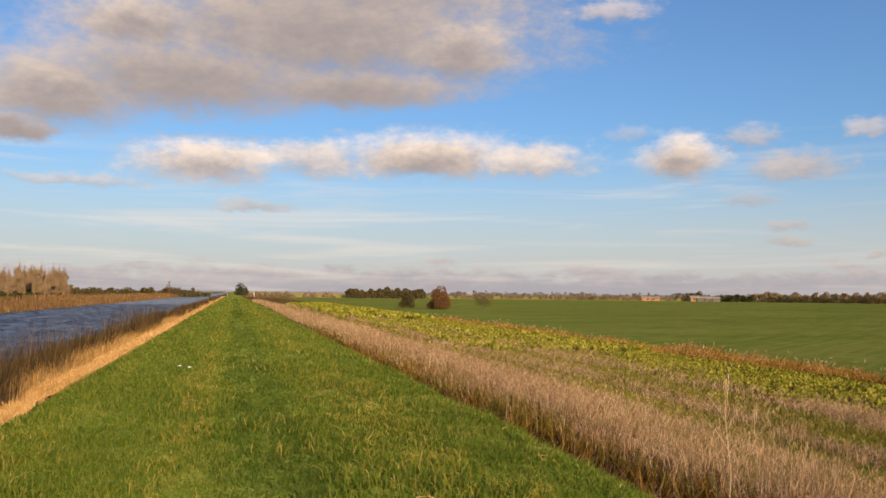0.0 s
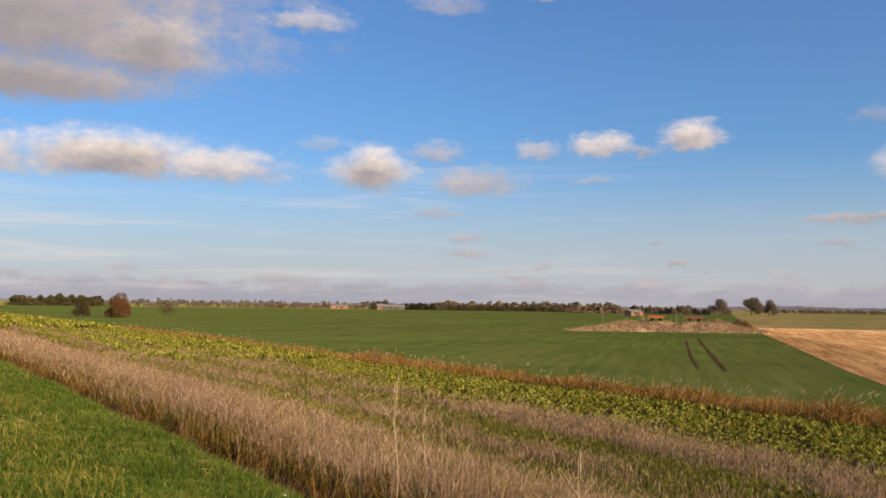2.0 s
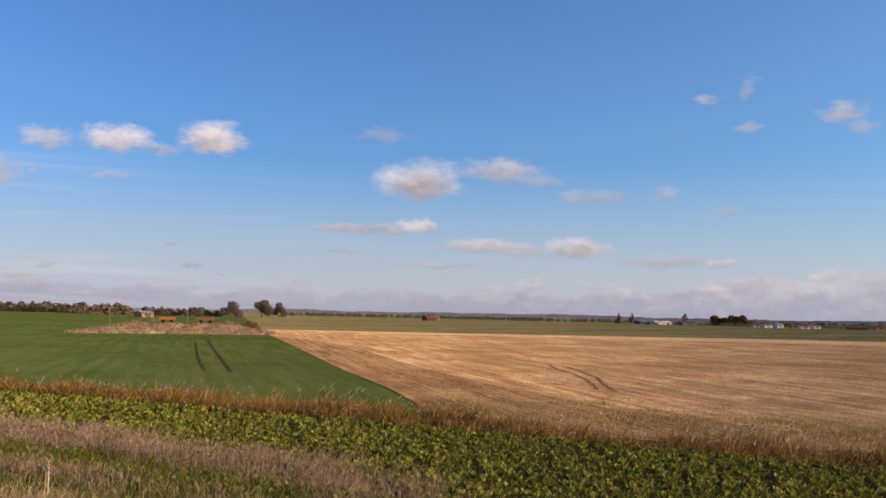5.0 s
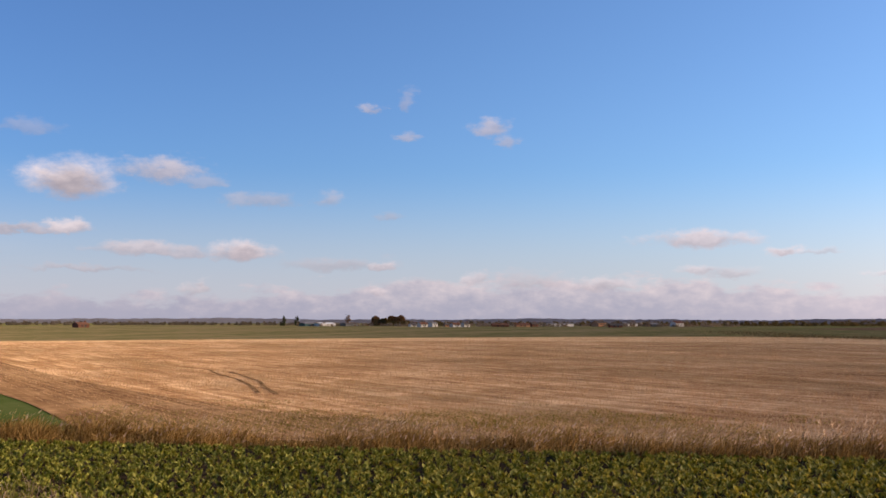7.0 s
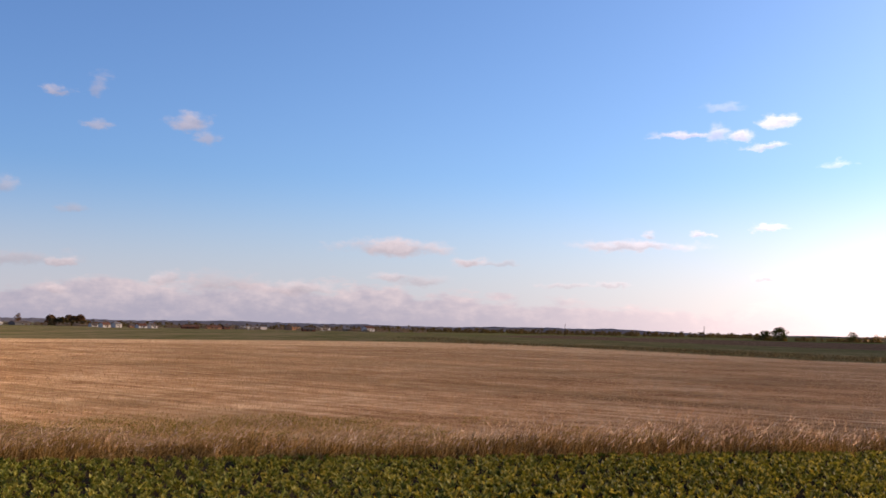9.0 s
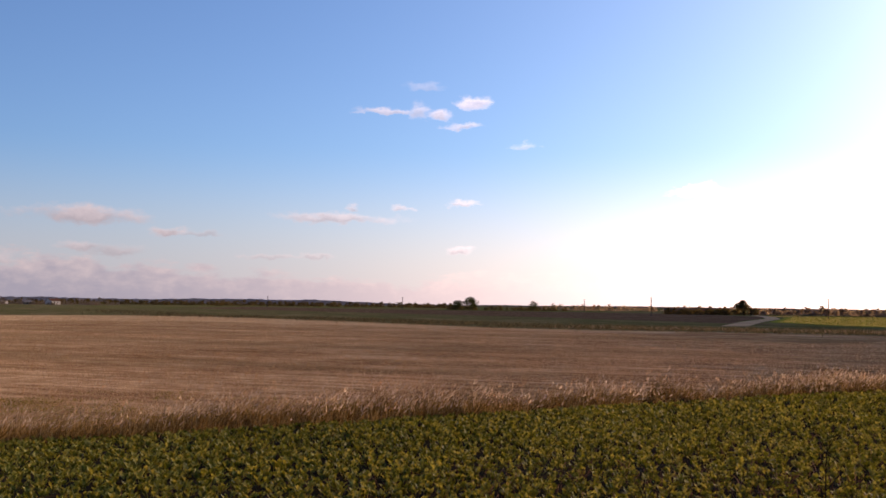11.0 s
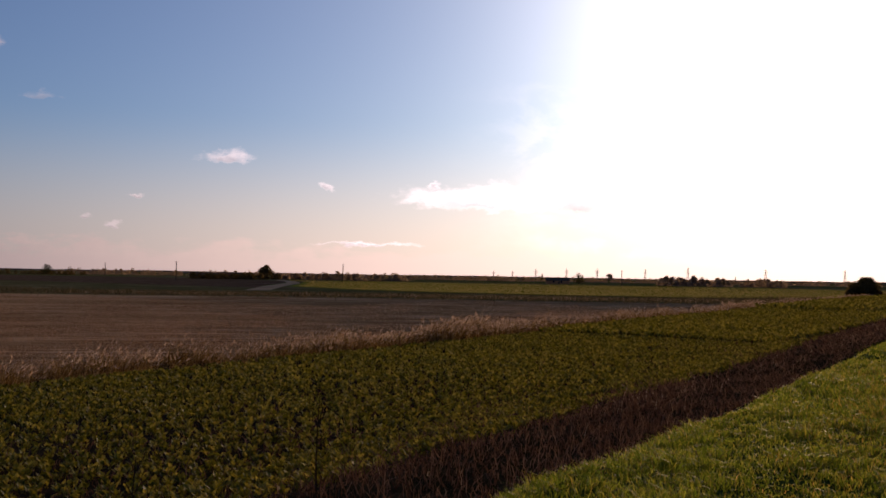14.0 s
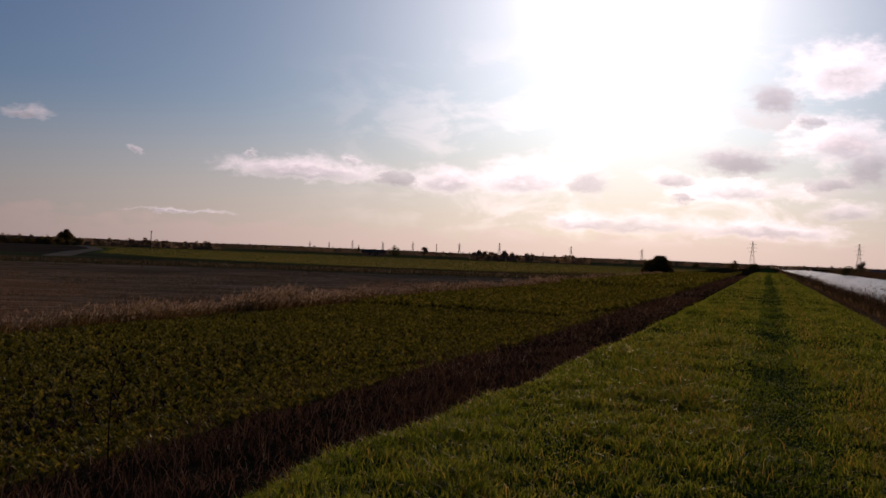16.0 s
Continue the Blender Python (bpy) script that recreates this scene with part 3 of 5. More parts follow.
patch("pale_stubble_strip", [(165, 133), (176, 109), (199, 81), (222, 50), (243, 19), (259, -10), (270, -49), (258, -69), (226, -77), (180, -85), (139, -88), (126, -97), (115, -108), (106, -104), (118, -88), (138, -74), (162, -66), (186, -52), (196, -28), (196, 4), (190, 36), (178, 66), (166, 92), (160, 116)], 0.05, PALE_STUBBLE, "paler unharrowed stubble strip along the far edge")
patch("olive_field", [(640, 545), (165, 136)] + STUBBLE_FAR[2:8] + [(300, -46), (620, -64), (1250, -330), (1500, -60), (1500, 560)], 0.02, OLIVE, "olive green and brown strip of fen land")
patch("rough_strip", [(300, -46)] + STUBBLE_FAR[7:] + [(30.8, -225), (60, -205), (93, -190), (120, -188), (146, -182), (190, -190), (270, -196), (350, -188), (450, -178), (620, -150), (620, -64)], 0.03, ROUGH, "rough tussocky grass along a dyke")
patch("ploughed_field", [(150, -183), (190, -190), (270, -196), (350, -188), (450, -178), (620, -150), (900, -300), (690, -322), (600, -370), (440, -440), (310, -362), (252, -290), (194, -212)], 0.04, PLOUGHED, "dark ploughed fen soil")
patch("pasture", [(150, -200), (190, -222), (250, -300), (300, -362), (330, -430), (290, -462), (176, -502), (115, -545), (32, -560), (32, -300), (34, -240), (62, -212), (93, -196), (120, -194)], 0.02, PASTURE, "bright green pasture beyond the dyke")
patch("farm_track", [(143, -160), (147, -156), (193.5, -214), (253, -294), (306, -354), (420, -470), (417, -473), (302, -358), (249, -298), (189, -218)], 0.06, TRACK, "pale dirt farm track")


# ---- plants on the bank and in the near fields ----
def distance(xy):
    return np.hypot(xy[:, 0], xy[:, 1])


BANDS = ((3.8, 7, 1500), (7, 12, 1300), (12, 20, 600), (20, 40, 210), (40, 80, 55), (80, 220, 10))


def trodden(xy):
    """How far a spot lies within the trodden track along the crown, 0 to 1."""
    x = xy[:, 0] - 0.07 * clumpy(np.stack([xy[:, 0] * 0, xy[:, 1]], 1), 1.5)
    return np.clip((0.56 - np.abs(x - 0.25)) / 0.26, 0, 1)


def grass_band(kind):
    """kind 0: lush grass; 1: yellowed tufts; 2: short dark grass of the track."""
    parts = []
    for near, off, thick in ((0, 3.8, 800),) + BANDS:
        for s in (1, -1):
            x0, x1 = (-0.7, 1.2) if kind == 2 else (-3.2, 4.1)
            xy = scatter(x0, x1, min(s * near, s * off), max(s * near, s * off), thick * (0.9, 0.32, 0.9)[kind])
            x, lump = xy[:, 0], clumpy(xy, 0.55)
            if kind == 1:
                edge = 1.1 * np.exp(-((x + 0.62) / 0.26) ** 2) + 0.8 * np.exp(-((x - 1.6) / 0.5) ** 2) + 0.3 * np.exp(-((x + 2.2) / 0.5) ** 2)
                keep = edge * (0.75 + 0.6 * clumpy(xy, 0.8)) + 0.22 * lump + 0.06 > rng.uniform(0.1, 1.0, len(x))
            else:
                keep = trodden(xy) > rng.uniform(0, 1, len(x))
                keep = keep if kind == 2 else ~keep
            xy = xy[keep]
            xy = xy[xy[:, 0] < 3.65 + crest_shift(xy[:, 1]) + 0.1 * clumpy(xy, 0.4)]
            lump = clumpy(xy, 0.55) + 0.8 * clumpy(xy, 0.23)
            tall = rng.uniform(0.035, 0.105, len(xy)) * (1 + 0.6 * np.clip(lump, -1.2, 1.8)) * (1.0, 1.25, 0.55)[kind]
            parts.append(blades(on_ground(xy, 0.004), np.maximum(tall, 0.03), 0.0046 + (0.001, 0.0006, 0.001)[kind] * distance(xy), 0.6))
    return parts


stuff("bank_grass", grass_band(0), GRASS, "short lush green grass on the bank", "grass")
stuff("track_grass", grass_band(2), TRACK_GRASS, "trodden dark green grass of the track along the crown", "grass")
stuff("dry_grass_tufts", grass_band(1), YELLOWED, "yellowed dry grass tufts beside the trodden track", "grass")


_xy = np.concatenate([scatter(0.9, 3.2, 4, 16, 26), scatter(-3.0, 3.4, -16, -4, 16), scatter(-1.0, -0.4, 4, 20, 20)])
_xy = _xy[clumpy(_xy, 0.5) > 0.35]
_p = on_ground(_xy, -0.055)
_t = rng.uniform(0, 6.283, len(_p))
_d = np.stack([np.cos(_t), np.sin(_t), rng.normal(0, 0.15, len(_t))], 1) * rng.uniform(0.04, 0.13, (len(_t), 1))
_s = np.stack([-np.sin(_t), np.cos(_t), 0.4 + 0 * _t], 1) * 0.005
stuff("straw_litter", [(np.stack([_p - _d - _s, _p - _d + _s, _p + _d + _s], 1).reshape(-1, 3), np.arange(3 * len(_p)).reshape(-1, 3))], STRAW, "scattered bits of straw on the mown grass", "straw")


def plumes(pos, tall, wide, lean, wind, head, share=0.5, bend=0.4, fat=0.85, low=0.45):
    """Stems with feathery seed heads at their tips."""
    v, t = blades(pos, tall, wide, lean, wind, bend, True)
    stem = v.reshape(-1, 5, 3)
    pick = np.nonzero(rng.uniform(0, 1, len(stem)) < share)[0]
    pick = np.concatenate([pick, pick])
    f = rng.uniform(low, 1.0, (len(pick), 1))
    start = stem[pick, 2] * (1 - f) + stem[pick, 4] * f
    size = np.broadcast_to(wide, len(stem))[pick] * fat
    return (v, t), blades(start, head * rng.uniform(0.6, 1.3, len(pick)), size, 0.55, (1.6 * wind[0], 1.6 * wind[1]), 0.5)


def beet_edge(y):
    return np.interp(y, [-40, -12, 0, 8, 14, 60, 200], [9.5, 10.5, 12.5, 17.5, 20.0, 24.5, 27.0])


def lanes(xy):
    """Long bands, along the bank, of thicker dead grass."""
    x, y = xy[:, 0], xy[:, 1]
    return 0.85 * np.cos((x - 7.6 + 0.7 * np.sin(y * 0.11) - 0.02 * y) * 6.283 / 3.7) - 0.15 + 0.6 * clumpy(xy, 0.9)


def dead_grass(kind):
    """kind 0: pale tall stems; 1: green and brown weeds between them."""
    parts = []
    for y0, y1, thick in ((-30, -2, 90), (-80, -30, 32), (-220, -80, 8), (-2, 5, 90), (5, 30, 250), (30, 70, 85), (70, 130, 26), (130, 300, 7)):
        xy = scatter(6.0, 26.0, y0, y1, thick * (1.0 if kind else 1.25))
        x, y = xy[:, 0], xy[:, 1]
        lane = lanes(xy)
        first = np.exp(-((x - 7.8) / 1.3) ** 2) * (0.8 + 0.55 * clumpy(xy, 0.9))
        into = np.clip((beet_edge(y) + 1.2 * clumpy(xy, 2.0) - x) / 3.0, 0, 1)
        north = np.interp(y, [-6, 2, 8], [0.03, 0.25, 1.0])
        margin = np.exp(-((x - beet_edge(y) + 1.5 + 0.5 * clumpy(xy, 1.6)) / 1.3) ** 2) * np.interp(y, [7, 11, 24, 34], [0.0, 1.0, 1.0, 0.0])
        chance = (0.42 * first + 0.55 * np.clip(lane, 0, 1) + 0.1 * np.clip((y - 18) / 15, 0, 1)) * into * north + (0.5 + 0.25 * clumpy(xy, 0.8)) * margin
        if kind:
            chance = (0.4 + 0.5 * np.clip(0.4 - lane, 0, 1) + 0.15 * np.exp(-((x - 7.0) / 0.7) ** 2)) * into * np.interp(y, [-2, 6], [0.0, 1.0]) * np.clip((x - 6.6) / 2.5, 0.12, 1) * (1 - 0.85 * margin)
        xy = xy[chance > rng.uniform(0, 1, len(x))]
        x = xy[:, 0]
        tall = (0.48 + 0.4 * np.exp(-((x - 7.8) / 2.5) ** 2)) * rng.uniform(0.6, 1.15, len(x))
        tall = tall * np.interp(xy[:, 1], [-4, 6], [0.6, 1.0]) * (1 + 0.45 * clumpy(xy, 0.6))
        if kind:
            tall = rng.uniform(0.2, 0.5, len(x)) * (1 + 0.7 * np.exp(-((x - 6.6) / 1.2) ** 2))
        if kind:
            parts.append(blades(on_ground(xy), tall, 0.01 + 0.0008 * distance(xy), 0.5, (0.03, -0.06), 0.4))
        else:
            parts += plumes(on_ground(xy), tall, 0.0035 + 0.00036 * distance(xy), 0.62, (0.03, -0.06), 0.13, 0.7)
    return parts


stuff("dead_grass", dead_grass(0), DRY_GRASS, "tall bleached dead grass at the foot of the bank", "grass")

_xy = scatter(5.5, 8.2, -1.5, 70, 480)
_xy = _xy[np.exp(-((_xy[:, 0] - 6.7) / 0.7) ** 2) * (0.75 + 0.5 * clumpy(_xy, 0.7)) * np.interp(_xy[:, 1], [0, 12, 20, 70], [1.0, 1.0, 0.5, 0.12]) > rng.uniform(0, 1, len(_xy))]
stuff("slope_tussocks", [blades(on_ground(_xy), rng.uniform(0.18, 0.6, len(_xy)) * (1 + 0.35 * clumpy(_xy, 0.6)), 0.006 + 0.0007 * distance(_xy), 0.55, (0.15, -0.1), 0.7)], LAX_GRASS, "lax golden-brown tussocks on the slope of the bank", "grass")


def brown_weeds():
    """Dark dead weeds that fill the foot of the bank and run out among the beet, thickest to the south."""
    parts = []
    for y0, y1, thick in ((-30, 4, 170), (-80, -30, 50), (-250, -80, 12), (4, 40, 170), (40, 90, 60)):
        xy = scatter(5.2, 20.0, y0, y1, thick)
        x, y = xy[:, 0], xy[:, 1]
        fade = np.exp(-np.clip(x - 7.0, 0, None) / np.interp(y, [-20, 0, 6], [6.0, 5.0, 1.5])) * np.where(y < 2, 0.8, 1.0)
        chance = np.interp(y, [-2, 6], [1.0, 0.45]) * (fade + 0.1 * np.clip(clumpy(xy, 1.2), 0, 1)) * (0.75 + 0.35 * clumpy(xy, 0.7))
        xy = xy[chance > rng.uniform(0, 1, len(x))]
        tall = rng.uniform(0.1, 0.42, len(xy)) * np.interp(xy[:, 0], [5.2, 7.5], [0.7, 1.0]) * (1 + 0.3 * clumpy(xy, 0.8))
        parts.append(blades(on_ground(xy), tall, 0.007 + 0.0007 * distance(xy), 1.0))
    return parts


stuff("dead_weeds", brown_weeds(), BROWN_WEED, "dark brown dead weeds at the foot of the bank", "weeds")
stuff("weeds", dead_grass(1), WEED, "low green and brown weeds among dead grass", "weeds")


def beet_leaves(xy, count, size):
    """Rosettes of broad, arching leaves, one at each spot."""
    n = len(xy) * count
    pos = np.repeat(on_ground(xy, 0.0), count, 0) + np.concatenate([rng.normal(0, 0.03, (n, 2)), np.zeros((n, 1))], 1)
    turn = rng.uniform(0, 2 * np.pi, n)
    out = np.stack([np.cos(turn), np.sin(turn), np.zeros(n)], 1)
    side = np.stack([-np.sin(turn), np.cos(turn), np.zeros(n)], 1)
    long = rng.uniform(0.7, 1.25, n)[:, None] * np.repeat(np.broadcast_to(size, len(xy)), count)[:, None]
    steep = rng.uniform(0.95, 1.6, n)[:, None]
    up = np.array([0, 0, 1.0])
    stalk = pos + (out * np.cos(steep) + up * np.sin(steep)) * long * 0.45
    middle = stalk + (out * np.cos(steep * 0.8) + up * np.sin(steep * 0.8)) * long * 0.42
    tip = stalk + (out * np.cos(steep * 0.72) + up * np.sin(steep * 0.72)) * long * 0.85
    wide = side * long * rng.uniform(0.17, 0.3, n)[:, None]
    lift = up * long * 0.08
    thin = side * 0.012
    verts = np.stack([pos - thin, pos + thin, stalk, middle - wide + lift, middle + wide + lift, tip], 1).reshape(-1, 3)
    base = (np.arange(n) * 6)[:, None, None]
    return verts, (base + np.array([[0, 1, 2], [2, 4, 5], [2, 5, 3]])[None]).reshape(-1, 3)


def beet_crop():
    parts = []
    for y0, y1, gap, count, size in ((-25, 25, 0.2, 11, 0.175), (25, 60, 0.24, 8, 0.2), (-60, -25, 0.24, 8, 0.2), (60, 130, 0.36, 6, 0.38), (-130, -60, 0.36, 6, 0.38), (130, 300, 0.8, 5, 0.7), (-330, -130, 0.8, 5, 0.7)):
        gx_, gy_ = np.meshgrid(np.arange(9.0, 28.6, 0.42 if gap < 0.3 else max(gap, 0.45)), np.arange(y0, y1, gap))
        xy = np.stack([gx_.ravel(), gy_.ravel()], 1) + rng.normal(0, 0.11, (gx_.size, 2))
        edge = beet_edge(xy[:, 1]) + 1.5 * clumpy(xy, 2.3)
        keep = (xy[:, 0] > edge - 0.5) | ((xy[:, 0] > np.maximum(9.3, edge - 9)) & (lanes(xy) < 0.1 * (xy[:, 0] - 14) / 4))
        keep &= rng.uniform(0, 1, len(xy)) > 0.06
        xy = xy[keep]
        parts.append(beet_leaves(xy, count, size * (1 + 0.15 * clumpy(xy, 3.0))))
    return parts


stuff("sugar_beet_crop", beet_crop(), BEET, "rows of leafy green sugar beet with yellowing leaves", "crop")


heads = []


def strip(kind):
    """Growth along the ditch. kind 0: leaning golden plumes; 1: lower brown and rusty mass."""
    parts = []
    for y0, y1, thick in ((-60, 60, 190), (60, 140, 55), (-140, -60, 55), (140, 330, 12), (-330, -140, 12)):
        xy = scatter(28.3, 31.5, y0, y1, thick * (1.35 if kind else 0.6))
        lump = 0.8 * clumpy(xy, 0.8) + 0.7 * clumpy(xy, 2.1) + 0.4 * clumpy(xy, 5.0)
        rusty = np.interp(xy[:, 1], [-50, -10, 10, 28], [0.75, 0.7, 0.8, 1.15])
        if kind:
            keep = rusty * (0.72 + 0.45 * lump) > rng.uniform(0, 1, len(xy))
        else:
            keep = np.interp(xy[:, 1], [-50, -25, 2, 18], [0.8, 0.65, 0.35, 0.08]) * (0.65 + 0.6 * lump) > rng.uniform(0, 1, len(xy))
        xy, lump = xy[keep], lump[keep]
        if kind:
            tall = rng.uniform(0.2, 0.65, len(xy)) * (0.8 + 0.6 * np.clip(lump, -1.0, 1.7)) * np.interp(xy[:, 1], [0, 26], [0.9, 1.1])
            parts.append(blades(on_ground(xy), tall, 0.012 + 0.0006 * distance(xy), 0.6, (0.0, -0.35), 0.5))
        else:
            tall = rng.uniform(0.4, 1.0, len(xy)) * (1 + 0.4 * np.clip(lump, -1, 1.6)) * np.interp(xy[:, 1], [-40, 10], [1.05, 0.85])
            both = plumes(on_ground(xy), tall, 0.006 + 0.0004 * distance(xy), 0.35, (-0.02, -0.42), 0.2, 0.4, 0.35, 1.5, 0.75)
            parts.append(both[0]), heads.append(both[1])
    return parts


stuff("rusty_ditch_growth", strip(1), RUST, "golden-brown and rusty dead growth along the ditch", "weeds")
stuff("pale_ditch_grass", strip(0), GOLDEN, "golden stems leaning along the ditch", "grass")
stuff("ditch_plumes", heads, PLUME, "pale feathery seed heads along the ditch", "grass")
_xy = scatter(31.8, 46.0, -16, 22, 260)
_xy = _xy[_xy[:, 1] < 17.5 + 0.845 * (_xy[:, 0] - 30.8) - 1.0]
_xy = _xy[(clumpy(_xy, 2.2) + np.interp(_xy[:, 0], [36, 39, 44], [0.55, 0.2, -1.1]) + np.interp(_xy[:, 1], [-10, 0, 14, 22], [-1.2, 0.0, 0.0, -0.4])) > rng.uniform(-1.1, 0.9, len(_xy))]
HEADLAND = material("headland_blade", [(0.09, 0.095, 0.022), (0.20, 0.175, 0.045), (0.42, 0.31, 0.12)], 0.4, 0.7, island=0.5, through_light=0.3)
stuff("headland_weeds", [blades(on_ground(_xy), rng.uniform(0.07, 0.16, len(_xy)), 0.05, 0.9)], HEADLAND, "thin green weeds on the stubble headland", "weeds")


def stubble_stalks():
    """Cut straw in drilled rows over the stubble field."""
    parts = []
    for x0, x1, y0, y1, thick, wide in ((31.2, 46, -45, 30, 60, 0.026), (46, 72, -65, 55, 32, 0.036), (31.2, 46, -110, -45, 14, 0.045), (72, 125, -90, 97, 12.0, 0.05), (46, 72, -125, -65, 6.0, 0.06), (125, 276, -92, 134, 1.6, 0.12)):
        xy = scatter(x0, x1, y0, y1, thick)
        across = xy @ np.array([0.656, -0.755])
        row = 0.5 if wide < 0.05 else 1.2
        xy = xy + ((np.round(across / row) * row - across) * 0.75)[:, None] * np.array([0.656, -0.755])
        south = np.interp(xy[:, 0], [30.8, 52, 80, 98, 113, 140, 182, 228, 262, 274], [-164, -152, -134, -128, -116, -91, -88, -80, -72, -50])
        north = np.interp(xy[:, 0], [30.8, 43, 85, 120, 165, 176, 200, 224, 245, 262, 274, 276], [16.5, 26.5, 64.5, 96, 136, 113, 84, 52, 20, -10, -50, -400])
        keep = (xy[:, 1] < north - 0.8 - np.where(xy[:, 0] < 118, 9 * rng.uniform(0, 1, len(xy)) ** 2, 0)) & (xy[:, 1] > south + 1) & (xy[:, 0] > 31.2)
        keep &= clumpy(xy, 6.0) + 0.6 * clumpy(np.stack([across, across * 0], 1), 1.8)[:] > rng.uniform(-2.2, 0.6, len(xy))
        xy = xy[keep]
        n = len(xy)
        base = on_ground(xy)
        turn = rng.uniform(0, 2 * np.pi, n)
        side = np.stack([np.cos(turn), np.sin(turn), np.zeros(n)], 1) * wide * 0.5
        tip = base + np.concatenate([rng.normal(0, 0.05, (n, 2)), rng.uniform(0.1, 0.2, (n, 1)) * (1 + 2.0 * wide)], 1)
        verts = np.stack([base - side, base + side, tip], 1).reshape(-1, 3)
        parts.append((verts, np.arange(3 * n).reshape(-1, 3)))
    return parts


stuff("stubble_stalks", stubble_stalks(), STALKS, "short cut straw stalks standing in the stubble", "stubble")


def river_side(kind):
    """kind 0: dark seeded reeds; 1: pale stems before them; 2: flattened straw."""
    parts = []
    for y0, y1, thick in ((-6, 6, 70), (6, 30, 170), (30, 70, 60), (70, 160, 18), (160, 420, 4), (-30, -6, 120), (-75, -30, 55), (-160, -75, 18), (-420, -160, 4)):
        wide = 0.008 + 0.0009 * 0.5 * (abs(y0) + abs(y1))
        if kind == 2:
            xy = scatter(-4.75, -3.05, y0, y1, thick * 1.6)
            xy = xy[xy[:, 0] < -3.2 + 0.12 * clumpy(xy, 0.5)]
            parts.append(blades(on_ground(xy, -0.01), rng.uniform(0.08, 0.24, len(xy)), wide * 0.5, 1.0))
            continue
        xy = scatter(-7.2, -4.3, y0, y1, thick * 1.5)
        lump = clumpy(xy, 0.75) + 0.7 * clumpy(xy, 2.6)
        if kind == 0 and abs(y0) < 70 and abs(y1) <= 75:
            along_bank = np.arange(y0, y1, 0.62)
            centre = np.stack([-5.35 + rng.normal(0, 0.45, len(along_bank)), along_bank + rng.normal(0, 0.3, len(along_bank))], 1)
            centre = centre[clumpy(centre, 1.6) > -0.45]
            each = int(np.interp(0.5 * (abs(y0) + abs(y1)), [10, 60], [110, 45]))
            size = np.repeat(rng.uniform(0.6, 1.25, len(centre)), each)
            spread = rng.normal(0, 1, (len(size), 2)) * size[:, None] * np.array([0.2, 0.26])
            xy = np.repeat(centre, each, 0) + spread
            tall = 1.75 * size * rng.uniform(0.5, 0.95, len(xy)) * np.exp(-0.5 * (spread / (0.45 * size[:, None])) ** 2).prod(1)
            parts.append(blades(on_ground(xy, 0.004), np.maximum(tall, 0.1), wide * 0.55, 0.22, (0.04, 0.05), 0.4))
            continue
        if kind == 0:
            mid = np.exp(-((xy[:, 0] + 5.7) / 0.9) ** 2)
            lump = 0.6 * lump + 1.1 * np.sin(xy[:, 1] * 1.15 + 2 * np.sin(xy[:, 1] * 0.37)) * np.cos(xy[:, 1] * 0.41)
            keep = (0.4 * mid + 0.75 * lump) > rng.uniform(0.1, 0.75, len(lump))
            xy, lump = xy[keep], lump[keep]
            tall = rng.uniform(0.55, 1.15, len(xy)) * (0.6 + 0.42 * np.clip(lump, -1, 1.6))
        else:
            keep = (xy[:, 0] > -5.6) & (lump > rng.uniform(-1.4, 1.0, len(lump)))
            xy, lump = xy[keep], lump[keep]
            tall = rng.uniform(0.2, 0.6, len(xy))
        parts.append(blades(on_ground(xy, 0.004), np.maximum(tall, 0.1), wide * (0.5 if kind else 0.65), 0.35 if kind else 0.2, (0.03, 0.04), 0.4))
    return parts


stuff("riverside_reeds", river_side(0), REED, "dark brown seeded reeds in clumps along the water", "reeds")
stuff("riverside_dry_grass", river_side(1), REED_STEM, "pale dry stems at the feet of the reeds", "grass")
stuff("mown_straw", river_side(2), STRAW, "flattened golden straw along the bank edge", "straw")
_c = np.stack([rng.uniform(-7.4, -4.9, 90), -28 - 240 * rng.uniform(0, 1, 90) ** 1.6], 1)
_c = _c[clumpy(_c, 5.0) > -0.5]
_scrub = []
for _p, _h in zip(on_ground(_c, 0.1), rng.uniform(0.7, 1.7, len(_c))):
    _d = rng.normal(0, 1, (260, 3)) * np.array([0.55, 0.8, 0.33]) * _h + np.array([0, 0, 0.45 * _h])
    _d[:, 2] = np.abs(_d[:, 2])
    _q = rng.normal(0, 0.06, (260, 3))
    _r = rng.normal(0, 0.05, (260, 3))
    _scrub.append((np.stack([_p + _d, _p + _d + _q, _p + _d + _r], 1).reshape(-1, 3), np.arange(780).reshape(-1, 3)))
stuff("riverside_scrub", _scrub, BROWN_WEED, "dark tangled scrub on the river side of the bank", "scrub")
_ys = np.concatenate([np.arange(-400, -40, 8.0), np.arange(-40, 40, 0.5), np.arange(40, 401, 8.0)])
_a = np.stack([-3.25 + 0.1 * clumpy(np.stack([0 * _ys, _ys], 1), 0.6), _ys], 1)
_b = np.stack([-4.8 + 0.15 * clumpy(np.stack([0 * _ys + 3, _ys], 1), 0.9), _ys], 1)
_v = np.concatenate([on_ground(_a, -0.06), on_ground((_a + _b) / 2, -0.07), on_ground(_b, -0.06)])
_k, _m = np.arange(len(_ys) - 1), len(_ys)
_q = np.concatenate([np.stack([_k, _k + 1, _k + 1 + _m, _k + _m], 1), np.stack([_k + _m, _k + 1 + _m, _k + 1 + 2 * _m, _k + 2 * _m], 1)])
